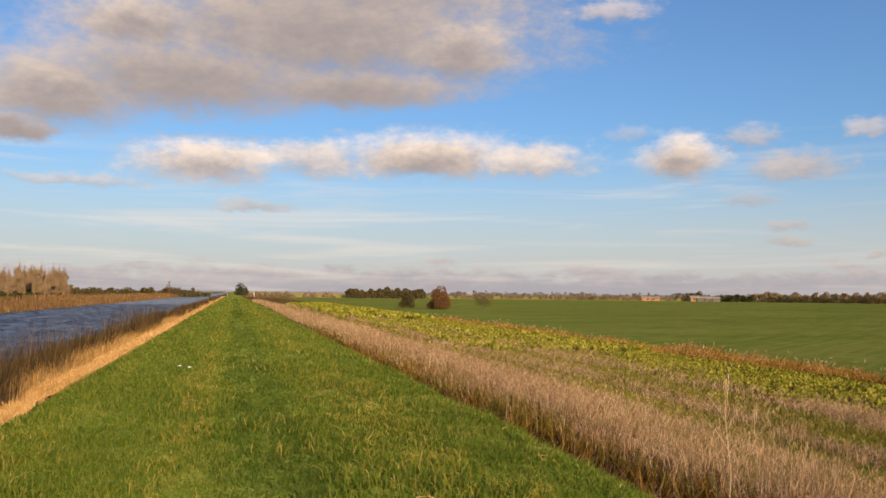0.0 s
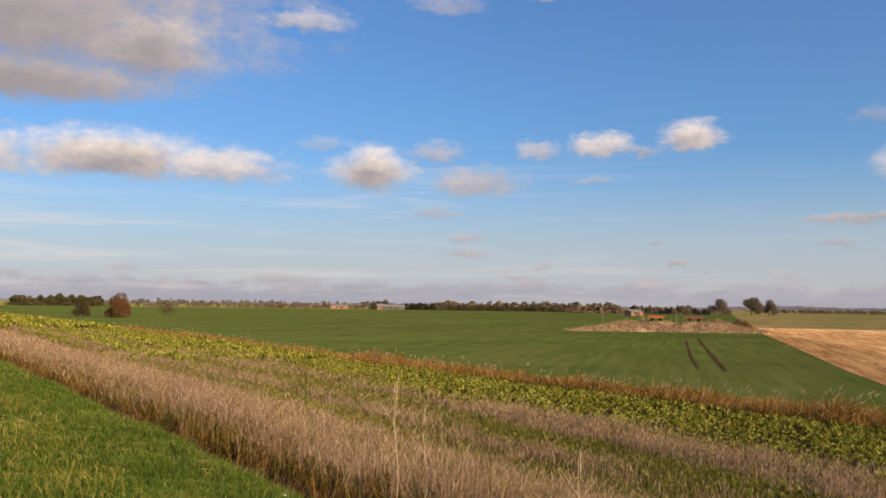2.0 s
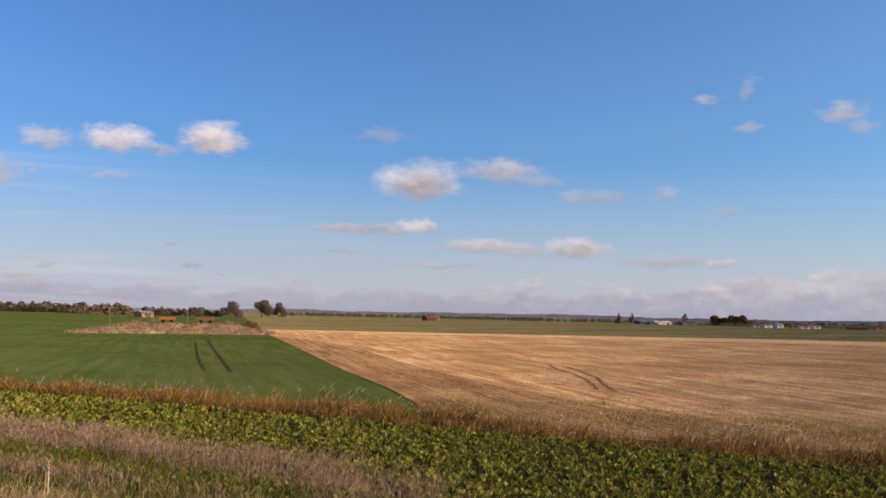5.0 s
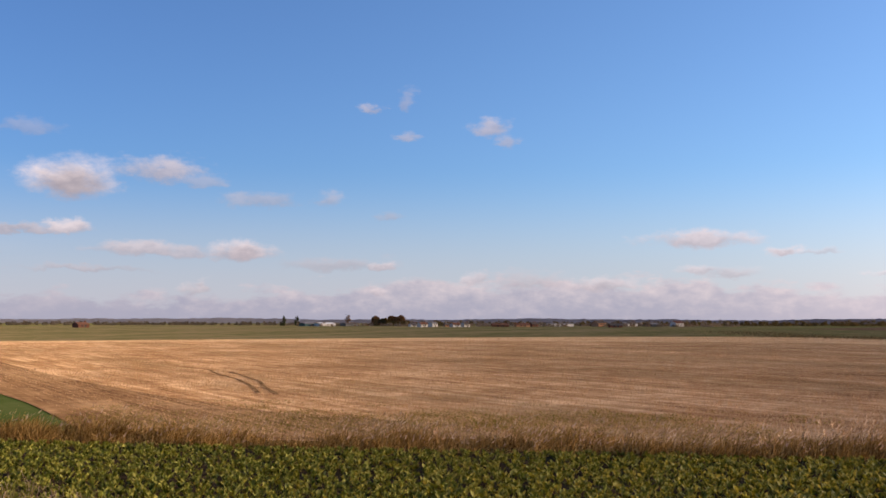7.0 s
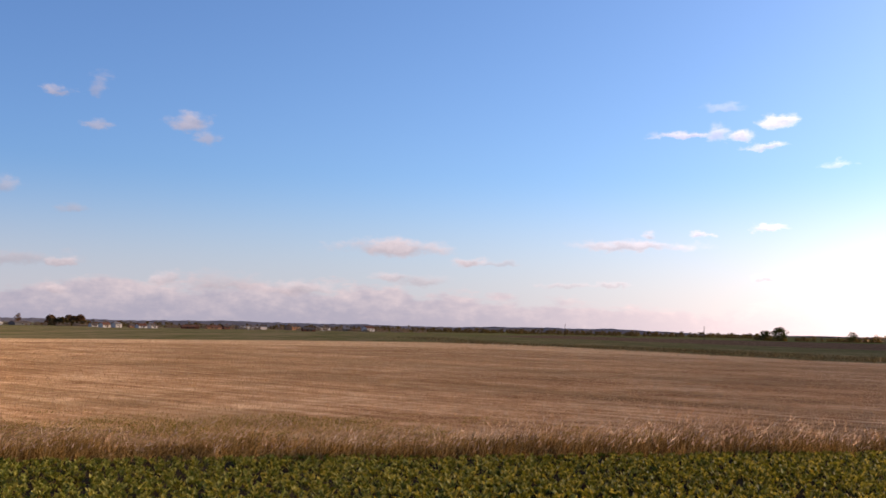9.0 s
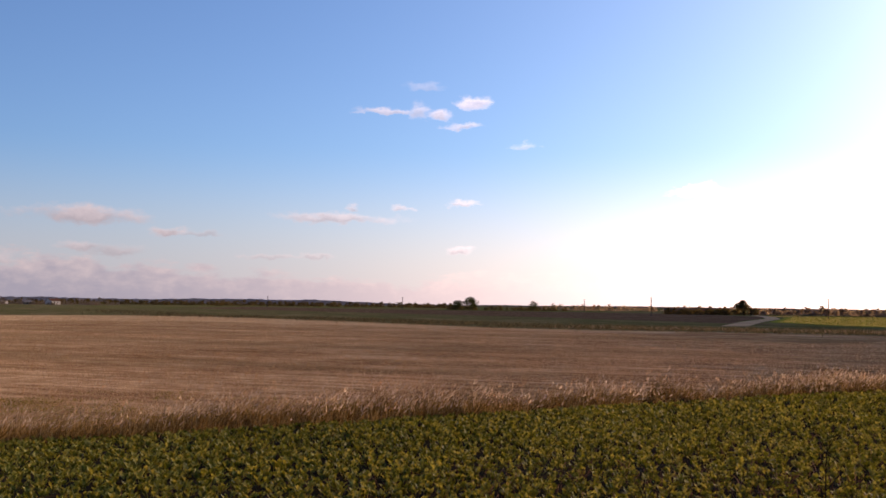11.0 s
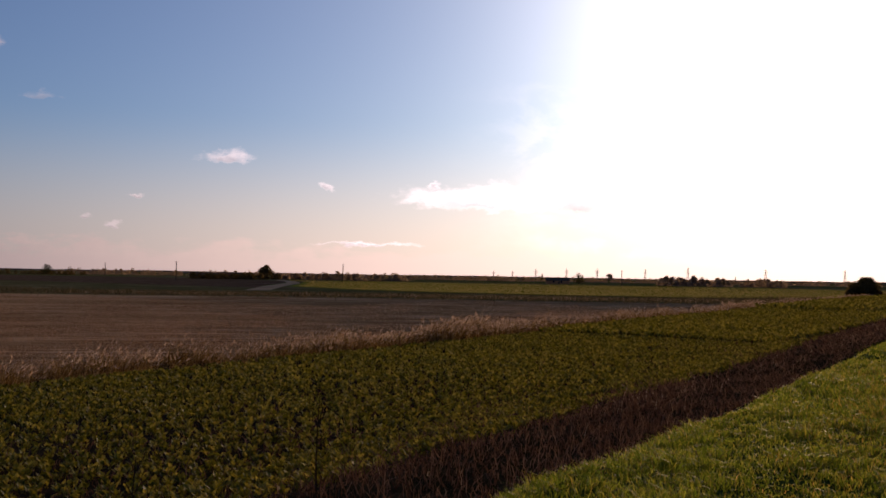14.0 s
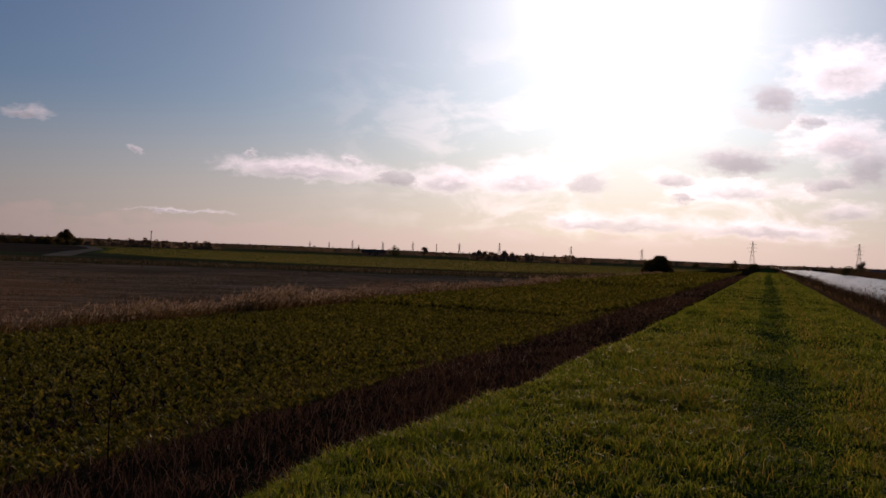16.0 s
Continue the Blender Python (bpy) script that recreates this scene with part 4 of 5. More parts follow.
tagged(new("straw_strip", mesh_np("straw_strip", _v, _q, STRAW, True)), "strip of matted golden straw along the bank edge", "straw", kind="structure")

FAR_REED = material("far_reed_blade", [(0.06, 0.034, 0.018), (0.14, 0.085, 0.043), (0.27, 0.18, 0.095)], 0.3, 0.7, island=0.5, through_light=0.2)
_far = []
for y0, y1, thick in ((40, 260, 14), (260, 700, 5), (-700, -40, 6)):
    _xy = scatter(-9.0, 0.8, y0, y1, thick)
    _keep = (np.exp(-((_xy[:, 0] + 1.0) / 2.2) ** 2) + 0.25 + 0.3 * clumpy(_xy, 5.0)) > rng.uniform(0, 1.1, len(_xy))
    _xy = _xy[_keep]
    _xy[:, 0] += far_shore(_xy[:, 1]) - 0.6
    _far.append(blades(on_ground(_xy), rng.uniform(0.4, 1.2, len(_xy)), 0.03 + 0.0007 * distance(_xy), 0.2))
stuff("far_bank_reeds", _far, FAR_REED, "russet reeds and rough grass on the far river bank", "reeds")


def along(points, wide, count):
    pts = np.asarray(points, float)
    seg = rng.integers(0, len(pts) - 1, count)
    f = rng.uniform(0, 1, count)[:, None]
    return pts[seg] * (1 - f) + pts[seg + 1] * f + rng.normal(0, wide, (count, 2))


DYKE = [(420, -76), (274, -66), (228, -94), (182, -102), (140, -108), (122, -124), (104, -140), (84, -150), (66, -160), (48, -172), (36, -190), (33, -240)]
SEDGE = material("sedge_blade", [(0.05, 0.043, 0.02), (0.115, 0.092, 0.043), (0.23, 0.175, 0.095)], 0.12, 0.7, island=0.5, through_light=0.18)
_xy = along(DYKE, 9.0, 24000)
stuff("dyke_tussocks", [blades(on_ground(_xy), rng.uniform(0.25, 0.8, len(_xy)), 0.16, 0.5)], SEDGE, "rough olive-brown tussocks along a dyke", "grass")
_xy = along(DYKE[4:], 3.0, 3500)
stuff("dyke_dry_grass", [blades(on_ground(_xy), rng.uniform(0.3, 0.7, len(_xy)), 0.12, 0.3)], DRY_GRASS, "pale dry grass along the dyke", "grass")

_u = rng.uniform(0, 1, 60000) ** 0.8
_a, _r = np.radians(rng.uniform(139.5, 180.0, 60000)), 1 / (1 / 190 + (1 / 560 - 1 / 190) * _u)
_xy = np.stack([_r * np.sin(_a), -np.abs(_r * np.cos(_a))], 1)
_xy = _xy[(_xy[:, 0] > 34) & (_xy[:, 1] < np.interp(_xy[:, 0], [31, 62, 93, 120, 150, 190, 250, 300], [-245, -214, -198, -196, -202, -226, -304, -368]))]
PASTURE_BLADE = material("pasture_blade", [(0.16, 0.165, 0.065), (0.25, 0.24, 0.11), (0.37, 0.34, 0.18)], 0.2, 0.7, island=0.3, through_light=0.36)
stuff("pasture_grass", [blades(on_ground(_xy), rng.uniform(0.1, 0.22, len(_xy)), 0.0012 * distance(_xy), 0.5)], PASTURE_BLADE, "grazed yellow-green pasture grass beyond the dyke", "grass")

# Overgrown corner between the wheat and the stubble: a low lumpy mound of spoil under tall grass.
def mound(xy):
    """Height of the spoil over the field."""
    u, w = to_corner(xy)
    edge = np.clip(np.minimum(np.minimum(u, 1 - u) * 5, np.minimum(w, 1 - w) * 4), 0, 1)
    return edge * (0.9 + 0.9 * clumpy(xy, 6.0) + 0.3 * clumpy(xy, 2.0)).clip(0.1, 2.4) * np.interp(u, [0, 0.25, 0.75, 1], [0.35, 1.0, 0.9, 0.3])


CORNER, SIDE_U, SIDE_W = np.array([100.0, 120.0]), np.array([27.0, -19.0]), np.array([24.0, 22.0])


def to_corner(xy):
    return np.linalg.solve(np.stack([SIDE_U, SIDE_W], 1), (xy - CORNER).T)


_u, _w = np.meshgrid(np.linspace(0, 1, 40), np.linspace(0, 1, 40))
_xy = CORNER + _u.reshape(-1, 1) * SIDE_U + _w.reshape(-1, 1) * SIDE_W
_k = (np.arange(39)[:, None] * 40 + np.arange(39)[None]).ravel()
SPOIL = material("spoil", [(0.14, 0.09, 0.045), (0.30, 0.205, 0.11), (0.46, 0.335, 0.20)], 0.8, 0.85, bump=0.2, bump_scale=1.2)
tagged(new("spoil_mound", mesh_np("spoil_mound", np.concatenate([_xy, (FIELD + 0.03 + mound(_xy))[:, None]], 1), np.stack([_k, _k + 40, _k + 41, _k + 1], 1), SPOIL)), "low overgrown tan spoil heap at the field corner", "mound", kind="structure")


def on_mound(count, cut):
    xy = CORNER + rng.uniform(0, 1, (count, 1)) * SIDE_U + rng.uniform(0, 1, (count, 1)) * SIDE_W + rng.normal(0, 0.8, (count, 2))
    xy = xy[clumpy(xy, 4.0) > cut]
    u, w = to_corner(xy)
    inside = (u > 0) & (u < 1) & (w > 0) & (w < 1)
    return np.concatenate([xy, (FIELD + np.where(inside, mound(xy), 0.0))[:, None]], 1)


_p = on_mound(12000, -0.9)
stuff("scrub_grass", [blades(_p, rng.uniform(0.25, 0.7, len(_p)), 0.12, 0.8)], DRY_GRASS, "tall tawny grass on an overgrown field corner", "grass")
_p = on_mound(2600, 0.55)
stuff("scrub_weeds", [blades(_p, rng.uniform(0.3, 0.9, len(_p)), 0.13, 0.7)], RUST, "brown docks and brambles on the overgrown corner", "weeds")


# ---- things ----
def part(name, me, parent, label=""):
    ob = new(name, me)
    ob.parent = parent
    return tagged(ob, label)


def tube(points, radii, sides=7):
    """Vertices and triangles of a tapered round bar through points."""
    pts = [Vector(p) for p in points]
    verts, tris = [], []
    for i, p in enumerate(pts):
        way = (pts[min(i + 1, len(pts) - 1)] - pts[max(i - 1, 0)]).normalized()
        a = way.orthogonal().normalized()
        b = way.cross(a)
        for k in range(sides):
            t = 2 * math.pi * k / sides
            verts.append(p + (a * math.cos(t) + b * math.sin(t)) * radii[i])
    for i in range(len(pts) - 1):
        for k in range(sides):
            p, q = i * sides + k, i * sides + (k + 1) % sides
            tris += [(p, q, q + sides), (p, q + sides, p + sides)]
    top = (len(pts) - 1) * sides
    tris += [(top, top + k, top + k + 1) for k in range(1, sides - 1)]
    return np.array([tuple(v) for v in verts]), np.array(tris)


def leaf_cloud(spots, size):
    """Small leaf-shaped quads, each turned at random, as triangles."""
    n = len(spots)
    a = rng.normal(0, 1, (n, 3))
    a /= np.linalg.norm(a, axis=1, keepdims=True)
    b = np.cross(a, rng.normal(0, 1, (n, 3)))
    b /= np.linalg.norm(b, axis=1, keepdims=True)
    s = rng.uniform(0.6, 1.3, n)[:, None] * size
    verts = np.stack([spots - a * s, spots + b * s * 0.55, spots + a * s, spots - b * s * 0.55], 1).reshape(-1, 3)
    base = (np.arange(n) * 4)[:, None, None]
    return verts, (base + np.array([[0, 1, 2], [0, 2, 3]])[None]).reshape(-1, 3)


def crown_spots(tall, wide, count, low, lumps, narrow=False):  # low: where the dome of the crown begins
    """Places for leaves: several overlapping lobes, so that the outline is uneven."""
    spots = []
    for _ in range(lumps):
        t = rng.uniform(0, 1)
        up = tall * (low + (0.93 - low) * t)
        reach = wide * 0.5 * (0.75 * math.sin(math.pi * min(0.95, 0.25 + 0.7 * t)) if not narrow else 0.8 * (1 - t))
        if not narrow:
            reach, up = wide * 0.42 * math.sqrt(max(0.05, 1 - t * t)), tall * (low + 0.06 + (0.76 - low) * t)
        a = rng.uniform(0, 2 * math.pi)
        c = np.array([math.cos(a) * reach * rng.uniform(0.3, 1), math.sin(a) * reach * rng.uniform(0.3, 1), up])
        r = wide * (0.17 * (1.15 - t) if narrow else 0.2) * rng.uniform(0.7, 1.25)
        d = rng.normal(0, 1, (count // lumps + 1, 3))
        d *= (rng.uniform(0.35, 1.0, len(d)) ** 0.5 / np.linalg.norm(d, axis=1))[:, None] * r
        d[:, 2] *= 0.85 if not narrow else 1.6
        spots.append(c + d)
    spots = np.concatenate(spots)
    spots[:, 2] = np.clip(spots[:, 2], 0.05 * tall, tall)
    return spots


def limbs(tall, wide, low, count, thick):
    """A tapered trunk with bent limbs."""
    parts = [tube([(0, 0, -0.2), (0.02 * tall, 0, 0.3 * tall), (-0.01 * tall, 0.02 * tall, 0.62 * tall), (0, 0, 0.9 * tall)], [thick, thick * 0.75, thick * 0.45, thick * 0.1])]
    for k in range(count):
        a, z = 2.4 * k + rng.uniform(-0.4, 0.4), tall * (low * 0.7 + (0.7 - low * 0.7) * k / max(1, count - 1))
        reach, climb = wide * 0.42 * rng.uniform(0.6, 1.0), tall * rng.uniform(0.12, 0.3)
        tip = (math.cos(a) * reach, math.sin(a) * reach, min(z + climb, 0.97 * tall))
        mid = (tip[0] * 0.45, tip[1] * 0.45, z + (tip[2] - z) * 0.35)
        parts.append(tube([(0, 0, z), mid, tip], [thick * 0.45, thick * 0.28, thick * 0.06], 5))
    return joined(parts)


def twigs(tall, wide, low, count, size, upright=0.5):
    """Fine bare twigs that fan out through the crown."""
    spots = crown_spots(tall, wide, count, low, 9)
    spots = spots * np.array([0.85, 0.85, 0.9])
    out = spots / np.maximum(0.01, np.linalg.norm(spots - np.array([0, 0, tall * low]), axis=1, keepdims=True))
    tip = spots + (out * np.array([1, 1, 0.2]) * (1 - upright) + np.array([0, 0, upright])) * tall * rng.uniform(0.06, 0.18, (len(spots), 1)) + rng.normal(0, 0.02 * tall, spots.shape)
    side = np.cross(tip - spots, rng.normal(0, 1, spots.shape))
    side *= size / np.maximum(1e-6, np.linalg.norm(side, axis=1, keepdims=True))
    verts = np.stack([spots - side, spots + side, tip], 1).reshape(-1, 3)
    return verts, np.arange(len(verts)).reshape(-1, 3)


BARK = material("bark", [(0.05, 0.038, 0.026), (0.09, 0.07, 0.05), (0.14, 0.11, 0.08)], 3.0, 0.9, bump=0.05)
LEAF_DARK = material("dark_leaf", [(0.026, 0.034, 0.017), (0.045, 0.056, 0.026), (0.075, 0.085, 0.038)], 1.0, 0.6, island=0.5, through_light=0.35)
LEAF_OLIVE = material("olive_leaf", [(0.05, 0.046, 0.026), (0.092, 0.08, 0.043), (0.15, 0.125, 0.07)], 1.0, 0.7, island=0.5, through_light=0.4)
LEAF_RUST = material("rusty_leaf", [(0.075, 0.04, 0.02), (0.15, 0.08, 0.04), (0.24, 0.14, 0.065)], 1.0, 0.7, island=0.5, through_light=0.35)
LEAF_BROWN = material("brown_twig", [(0.085, 0.068, 0.045), (0.16, 0.125, 0.082), (0.27, 0.21, 0.14)], 1.0, 0.8, island=0.5, through_light=0.15)
# Leaves of far belts: the haze of distance is painted in as grey.
LEAF_HAZE = material("haze_tinted_leaf", [(0.14, 0.13, 0.125), (0.19, 0.175, 0.17), (0.245, 0.22, 0.215)], 1.0, 0.8, island=0.4, through_light=0.4)
# Southern belts: painted paler still, more translucent, for haze towards the sun.
LEAF_FAR_HAZE = material("far_haze_tinted_leaf", [(0.19, 0.165, 0.165), (0.235, 0.205, 0.205), (0.28, 0.245, 0.245)], 1.0, 0.8, island=0.3, through_light=0.5)
LEAF_TAN = material("tan_twig", [(0.125, 0.092, 0.064), (0.205, 0.15, 0.105), (0.31, 0.235, 0.165)], 1.0, 0.8, island=0.5, through_light=0.15)


def at(az, dist, z=FIELD):
    a = radians(az)
    return (dist * math.sin(a), dist * math.cos(a), z)


def tree(name, az, dist, tall, wide, leaf, label, category="tree", density=900, low=0.3, size=None, bare=False, narrow=False, z=FIELD, group=""):
    holder = new(name)
    holder.location = at(az, dist, z)
    tagged(holder, label, category, group)
    size, density = (size or max(0.09, 0.045 * wide)) * 0.7, int(density * 1.8)
    v, t = limbs(tall, wide, low, 7 if not narrow else 4, 0.025 * tall)
    part("trunk", mesh_np("trunk", v, t, BARK, True), holder)
    if bare:
        v, t = twigs(tall, wide, low, density, max(0.012, dist * 0.00016), 0.5)
    else:
        lobes = leaf_cloud(crown_spots(tall, wide, density, low, 6 + int(wide), narrow), size)
        fringe = twigs(tall, wide, low, density // 5, max(0.01, dist * 0.00013), 0.4)
        v, t = joined([lobes, fringe])
    part("crown", mesh_np("crown", v, t, leaf), holder)
    return holder


tree("bush", 12.66, 236, 6.2, 7.6, LEAF_RUST, "rounded russet bush standing by the wheat field", "bush", 4600, 0.08, 0.2)
tree("bush", 10.68, 240, 5.0, 5.4, LEAF_OLIVE, "olive green bush at the field edge", "bush", 3200, 0.08, 0.17)
tree("bush", 15.35, 243, 4.6, 6.0, LEAF_OLIVE, "sparse half-bare bush at the field edge", "bush", 750, 0.15, 0.12)
tree("bush", 173.74, 286, 5.6, 10.0, LEAF_OLIVE, "broad dark bush beside the foot of the bank", "bush", 9000, 0.04, 0.3)
tree("bush", 50.09, 180, 2.4, 4.0, LEAF_RUST, "small rusty shrub at the overgrown corner", "bush", 800, 0.06, 0.14)
tree("bush", 48.6, 178, 2.0, 4.6, LEAF_RUST, "low brown bramble at the overgrown corner", "bush", 700, 0.05, 0.14)
LEAF_GREY = material("grey_twig", [(0.13, 0.10, 0.08), (0.20, 0.155, 0.125), (0.29, 0.23, 0.18)], 1.0, 0.8, island=0.5, through_light=0.2)
tree("tree", 48.92, 640, 12.0, 18.0, LEAF_GREY, "bare rounded field tree", "tree", 3200, 0.1, bare=True)
tree("tree", 50.72, 660, 13.4, 18.0, LEAF_BROWN, "broad dense-twigged field tree", "tree", 4400, 0.1, bare=True)
tree("tree", 51.72, 680, 11.4, 14.0, LEAF_GREY, "slim bare field tree", "tree", 2400, 0.1, bare=True)
tree("tree", 0.5, 420, 6.6, 7.0, LEAF_DARK, "dark rounded tree at the end of the bank", "tree", 1400, 0.04, z=-1.0)
tree("tree", 138.03, 640, 10.2, 11.5, LEAF_OLIVE, "broad tree over the farmyard", "tree", 2200, 0.25)
tree("tree", 121.64, 800, 12.4, 15.0, LEAF_DARK, "dense dark tree of a small copse", "tree", 1000, 0.1, group="copse trees")
tree("tree", 120.9, 806, 8.0, 14.0, LEAF_DARK, "dense dark tree of a small copse", "tree", 700, 0.1, group="copse trees")
tree("tree", 125.55, 800, 9.5, 9.0, LEAF_DARK, "dark pointed tree in a hedge", "tree", 700, 0.1)
tree("tree", 72.75, 935, 12.2, 7.4, LEAF_DARK, "dark conical fir by the farm", "fir", 1800, 0.02, 0.4, narrow=True, group="farm firs")
tree("tree", 73.58, 980, 12.8, 7.8, LEAF_DARK, "dark conical fir by the farm", "fir", 1800, 0.02, 0.4, narrow=True, group="farm firs")
tree("tree", 76.69, 960, 13.5, 9.0, LEAF_RUST, "russet autumn tree behind the farm", "tree", 700, 0.1, 0.4)
tree("tree", 157.42, 640, 8.0, 9.4, LEAF_DARK, "dark round tree by distant cottages", "tree", 600, 0.1)
tree("tree", 159.25, 740, 9.0, 8.6, LEAF_TAN, "thin-crowned tan tree by distant cottages", "tree", 600, 0.3, bare=True)
tree("tree", 155.15, 740, 8.4, 4.4, LEAF_DARK, "slim dark tree by distant cottages", "tree", 400, 0.15, narrow=True)
tree("tree", 175.9, 628, 3.8, 7.0, LEAF_DARK, "dark hedgerow tree beyond the bank", "tree", 500, 0.1)
tree("tree", 178.06, 615, 6.6, 8.6, LEAF_OLIVE, "olive hedgerow tree beyond the bank", "tree", 600, 0.12)
tree("tree", 179.2, 700, 4.9, 13.0, LEAF_DARK, "broad dark hedgerow tree beyond the bank", "tree", 700, 0.06)
tree("tree", 185.1, 700, 9.6, 11.0, LEAF_BROWN, "bare tree on the far river bank", "tree", 700, 0.2, bare=True, z=-1.5)
tree("tree", 184.35, 420, 4.0, 8.0, LEAF_DARK, "low dark bush on the far river bank", "tree", 400, 0.06, z=-1.5)
tree("tree", 356.25, 560, 11.0, 5.0, LEAF_RUST, "tall rusty poplar above the far bank trees", "tree", 600, 0.1, narrow=True)

# Row of bare tan poplars beyond the river.
poplar = tree("poplar", 349.85, 380, 15.0, 5.4, LEAF_TAN, "tall bare tan poplar in a riverside row", "tree", 1500, 0.12, bare=True, group="poplar row")
_n, _h = 330, 15.0
_r, _t = rng.uniform(0.05, 1.5, _n), rng.uniform(0, 2 * np.pi, _n)
_tip = np.stack([np.cos(_t) * _r, np.sin(_t) * _r, _h * (rng.uniform(0.6, 1.0, _n) - 0.06 * _r)], 1)
_low = np.stack([np.cos(_t) * _r * 0.45, np.sin(_t) * _r * 0.45, _h * rng.uniform(0.05, 0.4, _n)], 1)
_side = np.stack([-np.sin(_t), np.cos(_t), 0 * _t], 1) * 0.03
_fan = (np.stack([_low - _side, _low + _side, _tip], 1).reshape(-1, 3), np.arange(3 * _n).reshape(-1, 3))
_s = rng.uniform(0.2, 0.95, (700, 1))
_k = rng.integers(0, _n, 700)
_p = _low[_k] * (1 - _s) + _tip[_k] * _s
_q = _p + np.concatenate([rng.normal(0, 0.35, (700, 2)), rng.uniform(0.5, 1.6, (700, 1))], 1)
_d = np.stack([-np.sin(_t[_k]), np.cos(_t[_k]), 0 * _t[_k]], 1) * 0.035
poplar.children[1].data = mesh_np("crown", *joined([_fan, (np.stack([_p - _d, _p + _d, _q], 1).reshape(-1, 3), np.arange(2100).reshape(-1, 3))]), LEAF_TAN)
for _i in range(30):
    _az = 350.45 - 0.26 * _i + rng.uniform(-0.08, 0.08)
    _s = rng.uniform(0.8, 1.06)
    _c = copy_thing(poplar, Matrix.Translation(at(_az, 380 + rng.uniform(-6, 6))) @ Matrix.Rotation(rng.uniform(0, 6.28), 4, "Z") @ Matrix.Scale(_s, 4))
    _c.scale = (_s, _s, _s)


def wood(name, az0, az1, dist, tall, leaf, label, count=1500, depth=30, size=None, gaps=0.0, trunks=True):
    """A far belt of trees seen as one mass: uneven crowns over short stems."""
    length = radians(az1 - az0) * dist
    n_trees = max(3, int(length / (tall * 0.42)))
    parts = []
    for k in range(n_trees):
        if rng.uniform() < gaps:
            continue
        az = az0 + (az1 - az0) * (k + rng.uniform(0.1, 0.9)) / n_trees
        x, y, z = at(az, dist + rng.uniform(0, depth))
        h, w = tall * rng.uniform(0.65, 1.2), tall * rng.uniform(0.8, 1.6)
        each = max(130, int(2.6 * count) // n_trees)
        s = crown_spots(h, w, each, 0.02, 8)
        skirt = rng.normal(0, 1, (each // 4, 3)) * np.array([0.3 * w, 0.3 * w, 0.1 * h]) + np.array([0, 0, 0.16 * h])
        s = np.concatenate([s, np.abs(skirt) * np.array([0, 0, 1]) + skirt * np.array([1, 1, 0])])
        here = np.array([x, y, z])
        parts.append(leaf_cloud(s + here, size or 0.12 * tall))
        fv, ft = twigs(h, w, 0.1, each // 6, max(0.02, dist * 0.00012), 0.6)
        parts.append((fv + here, ft))
        v, t = tube([(x, y, z - 0.2), (x, y, z + h * 0.6)], [0.03 * h, 0.015 * h], 4)
        parts.append((v, t))
    return stuff(name, parts, leaf, label, "trees")


wood("far_bank_trees", 350.05, 358.05, 560, 6.0, LEAF_OLIVE, "mixed olive and brown trees beyond the river", 3200, 25)
wood("poplar_undergrowth", 341.65, 350.25, 372, 3.2, LEAF_DARK, "dark undergrowth below the poplars", 1600, 10)
wood("far_bank_hedge", 339.65, 358.65, 600, 4.0, LEAF_DARK, "dark hedge beyond the river", 1600, 25, gaps=0.2)
wood("distant_trees", 0.85, 3.64, 640, 4.2, LEAF_BROWN, "low brown trees past the end of the bank", 900)
wood("distant_trees", 4.24, 6.14, 740, 5.0, LEAF_TAN, "thin tan trees behind the wheat", 900, gaps=0.15)
wood("distant_trees", 6.84, 8.63, 740, 7.5, LEAF_OLIVE, "thin olive-brown trees behind the wheat", 900)
wood("distant_trees", 8.83, 11.73, 745, 8.8, LEAF_OLIVE, "olive-brown rounded wood behind the wheat", 1800)
wood("distant_trees", 13.62, 29.59, 800, 4.0, LEAF_BROWN, "long low hedge at the far side of the wheat", 2600, 60, gaps=0.35)
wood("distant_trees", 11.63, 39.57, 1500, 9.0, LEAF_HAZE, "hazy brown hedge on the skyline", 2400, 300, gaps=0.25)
wood("distant_trees", 27.59, 28.59, 760, 8.0, LEAF_OLIVE, "olive tree beside a white farmhouse", 300)
wood("woodland", 29.49, 32.58, 745, 6.0, LEAF_DARK, "dark evergreen belt behind the wheat", 1400)
wood("woodland", 31.59, 43.16, 750, 7.6, LEAF_BROWN, "long olive and brown woodland belt behind the wheat", 6500, 40)
wood("woodland", 31.89, 42.56, 742, 5.0, LEAF_OLIVE, "dark understorey of the woodland belt", 2600, 20, gaps=0.3)
wood("farm_trees", 40.1, 42.9, 640, 7.0, LEAF_TAN, "tan and brown trees by the farm sheds", 1500, 20, gaps=0.1)
wood("farm_trees", 43.8, 48.2, 640, 6.0, LEAF_BROWN, "mixed brown trees behind the farm machinery", 1700, 25, gaps=0.25)
wood("hedge_belt", 52.05, 73.58, 1150, 5.0, LEAF_BROWN, "hazy brown hedge across the fen", 2600, 150, gaps=0.3)
wood("farm_clump", 78.3, 80.2, 1000, 8.0, LEAF_OLIVE, "olive undergrowth of the farm clump", 1800, 6)
wood("farm_clump", 78.35, 80.15, 1004, 10.5, LEAF_RUST, "rounded russet and olive clump of trees by the farm", 2200, 14)
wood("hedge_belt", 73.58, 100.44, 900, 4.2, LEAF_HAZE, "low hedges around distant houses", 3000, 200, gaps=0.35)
wood("hedge_belt", 97.0, 120.6, 1150, 7.0, LEAF_OLIVE, "hazy brown hedge and trees across the fen", 3600, 200, gaps=0.2)
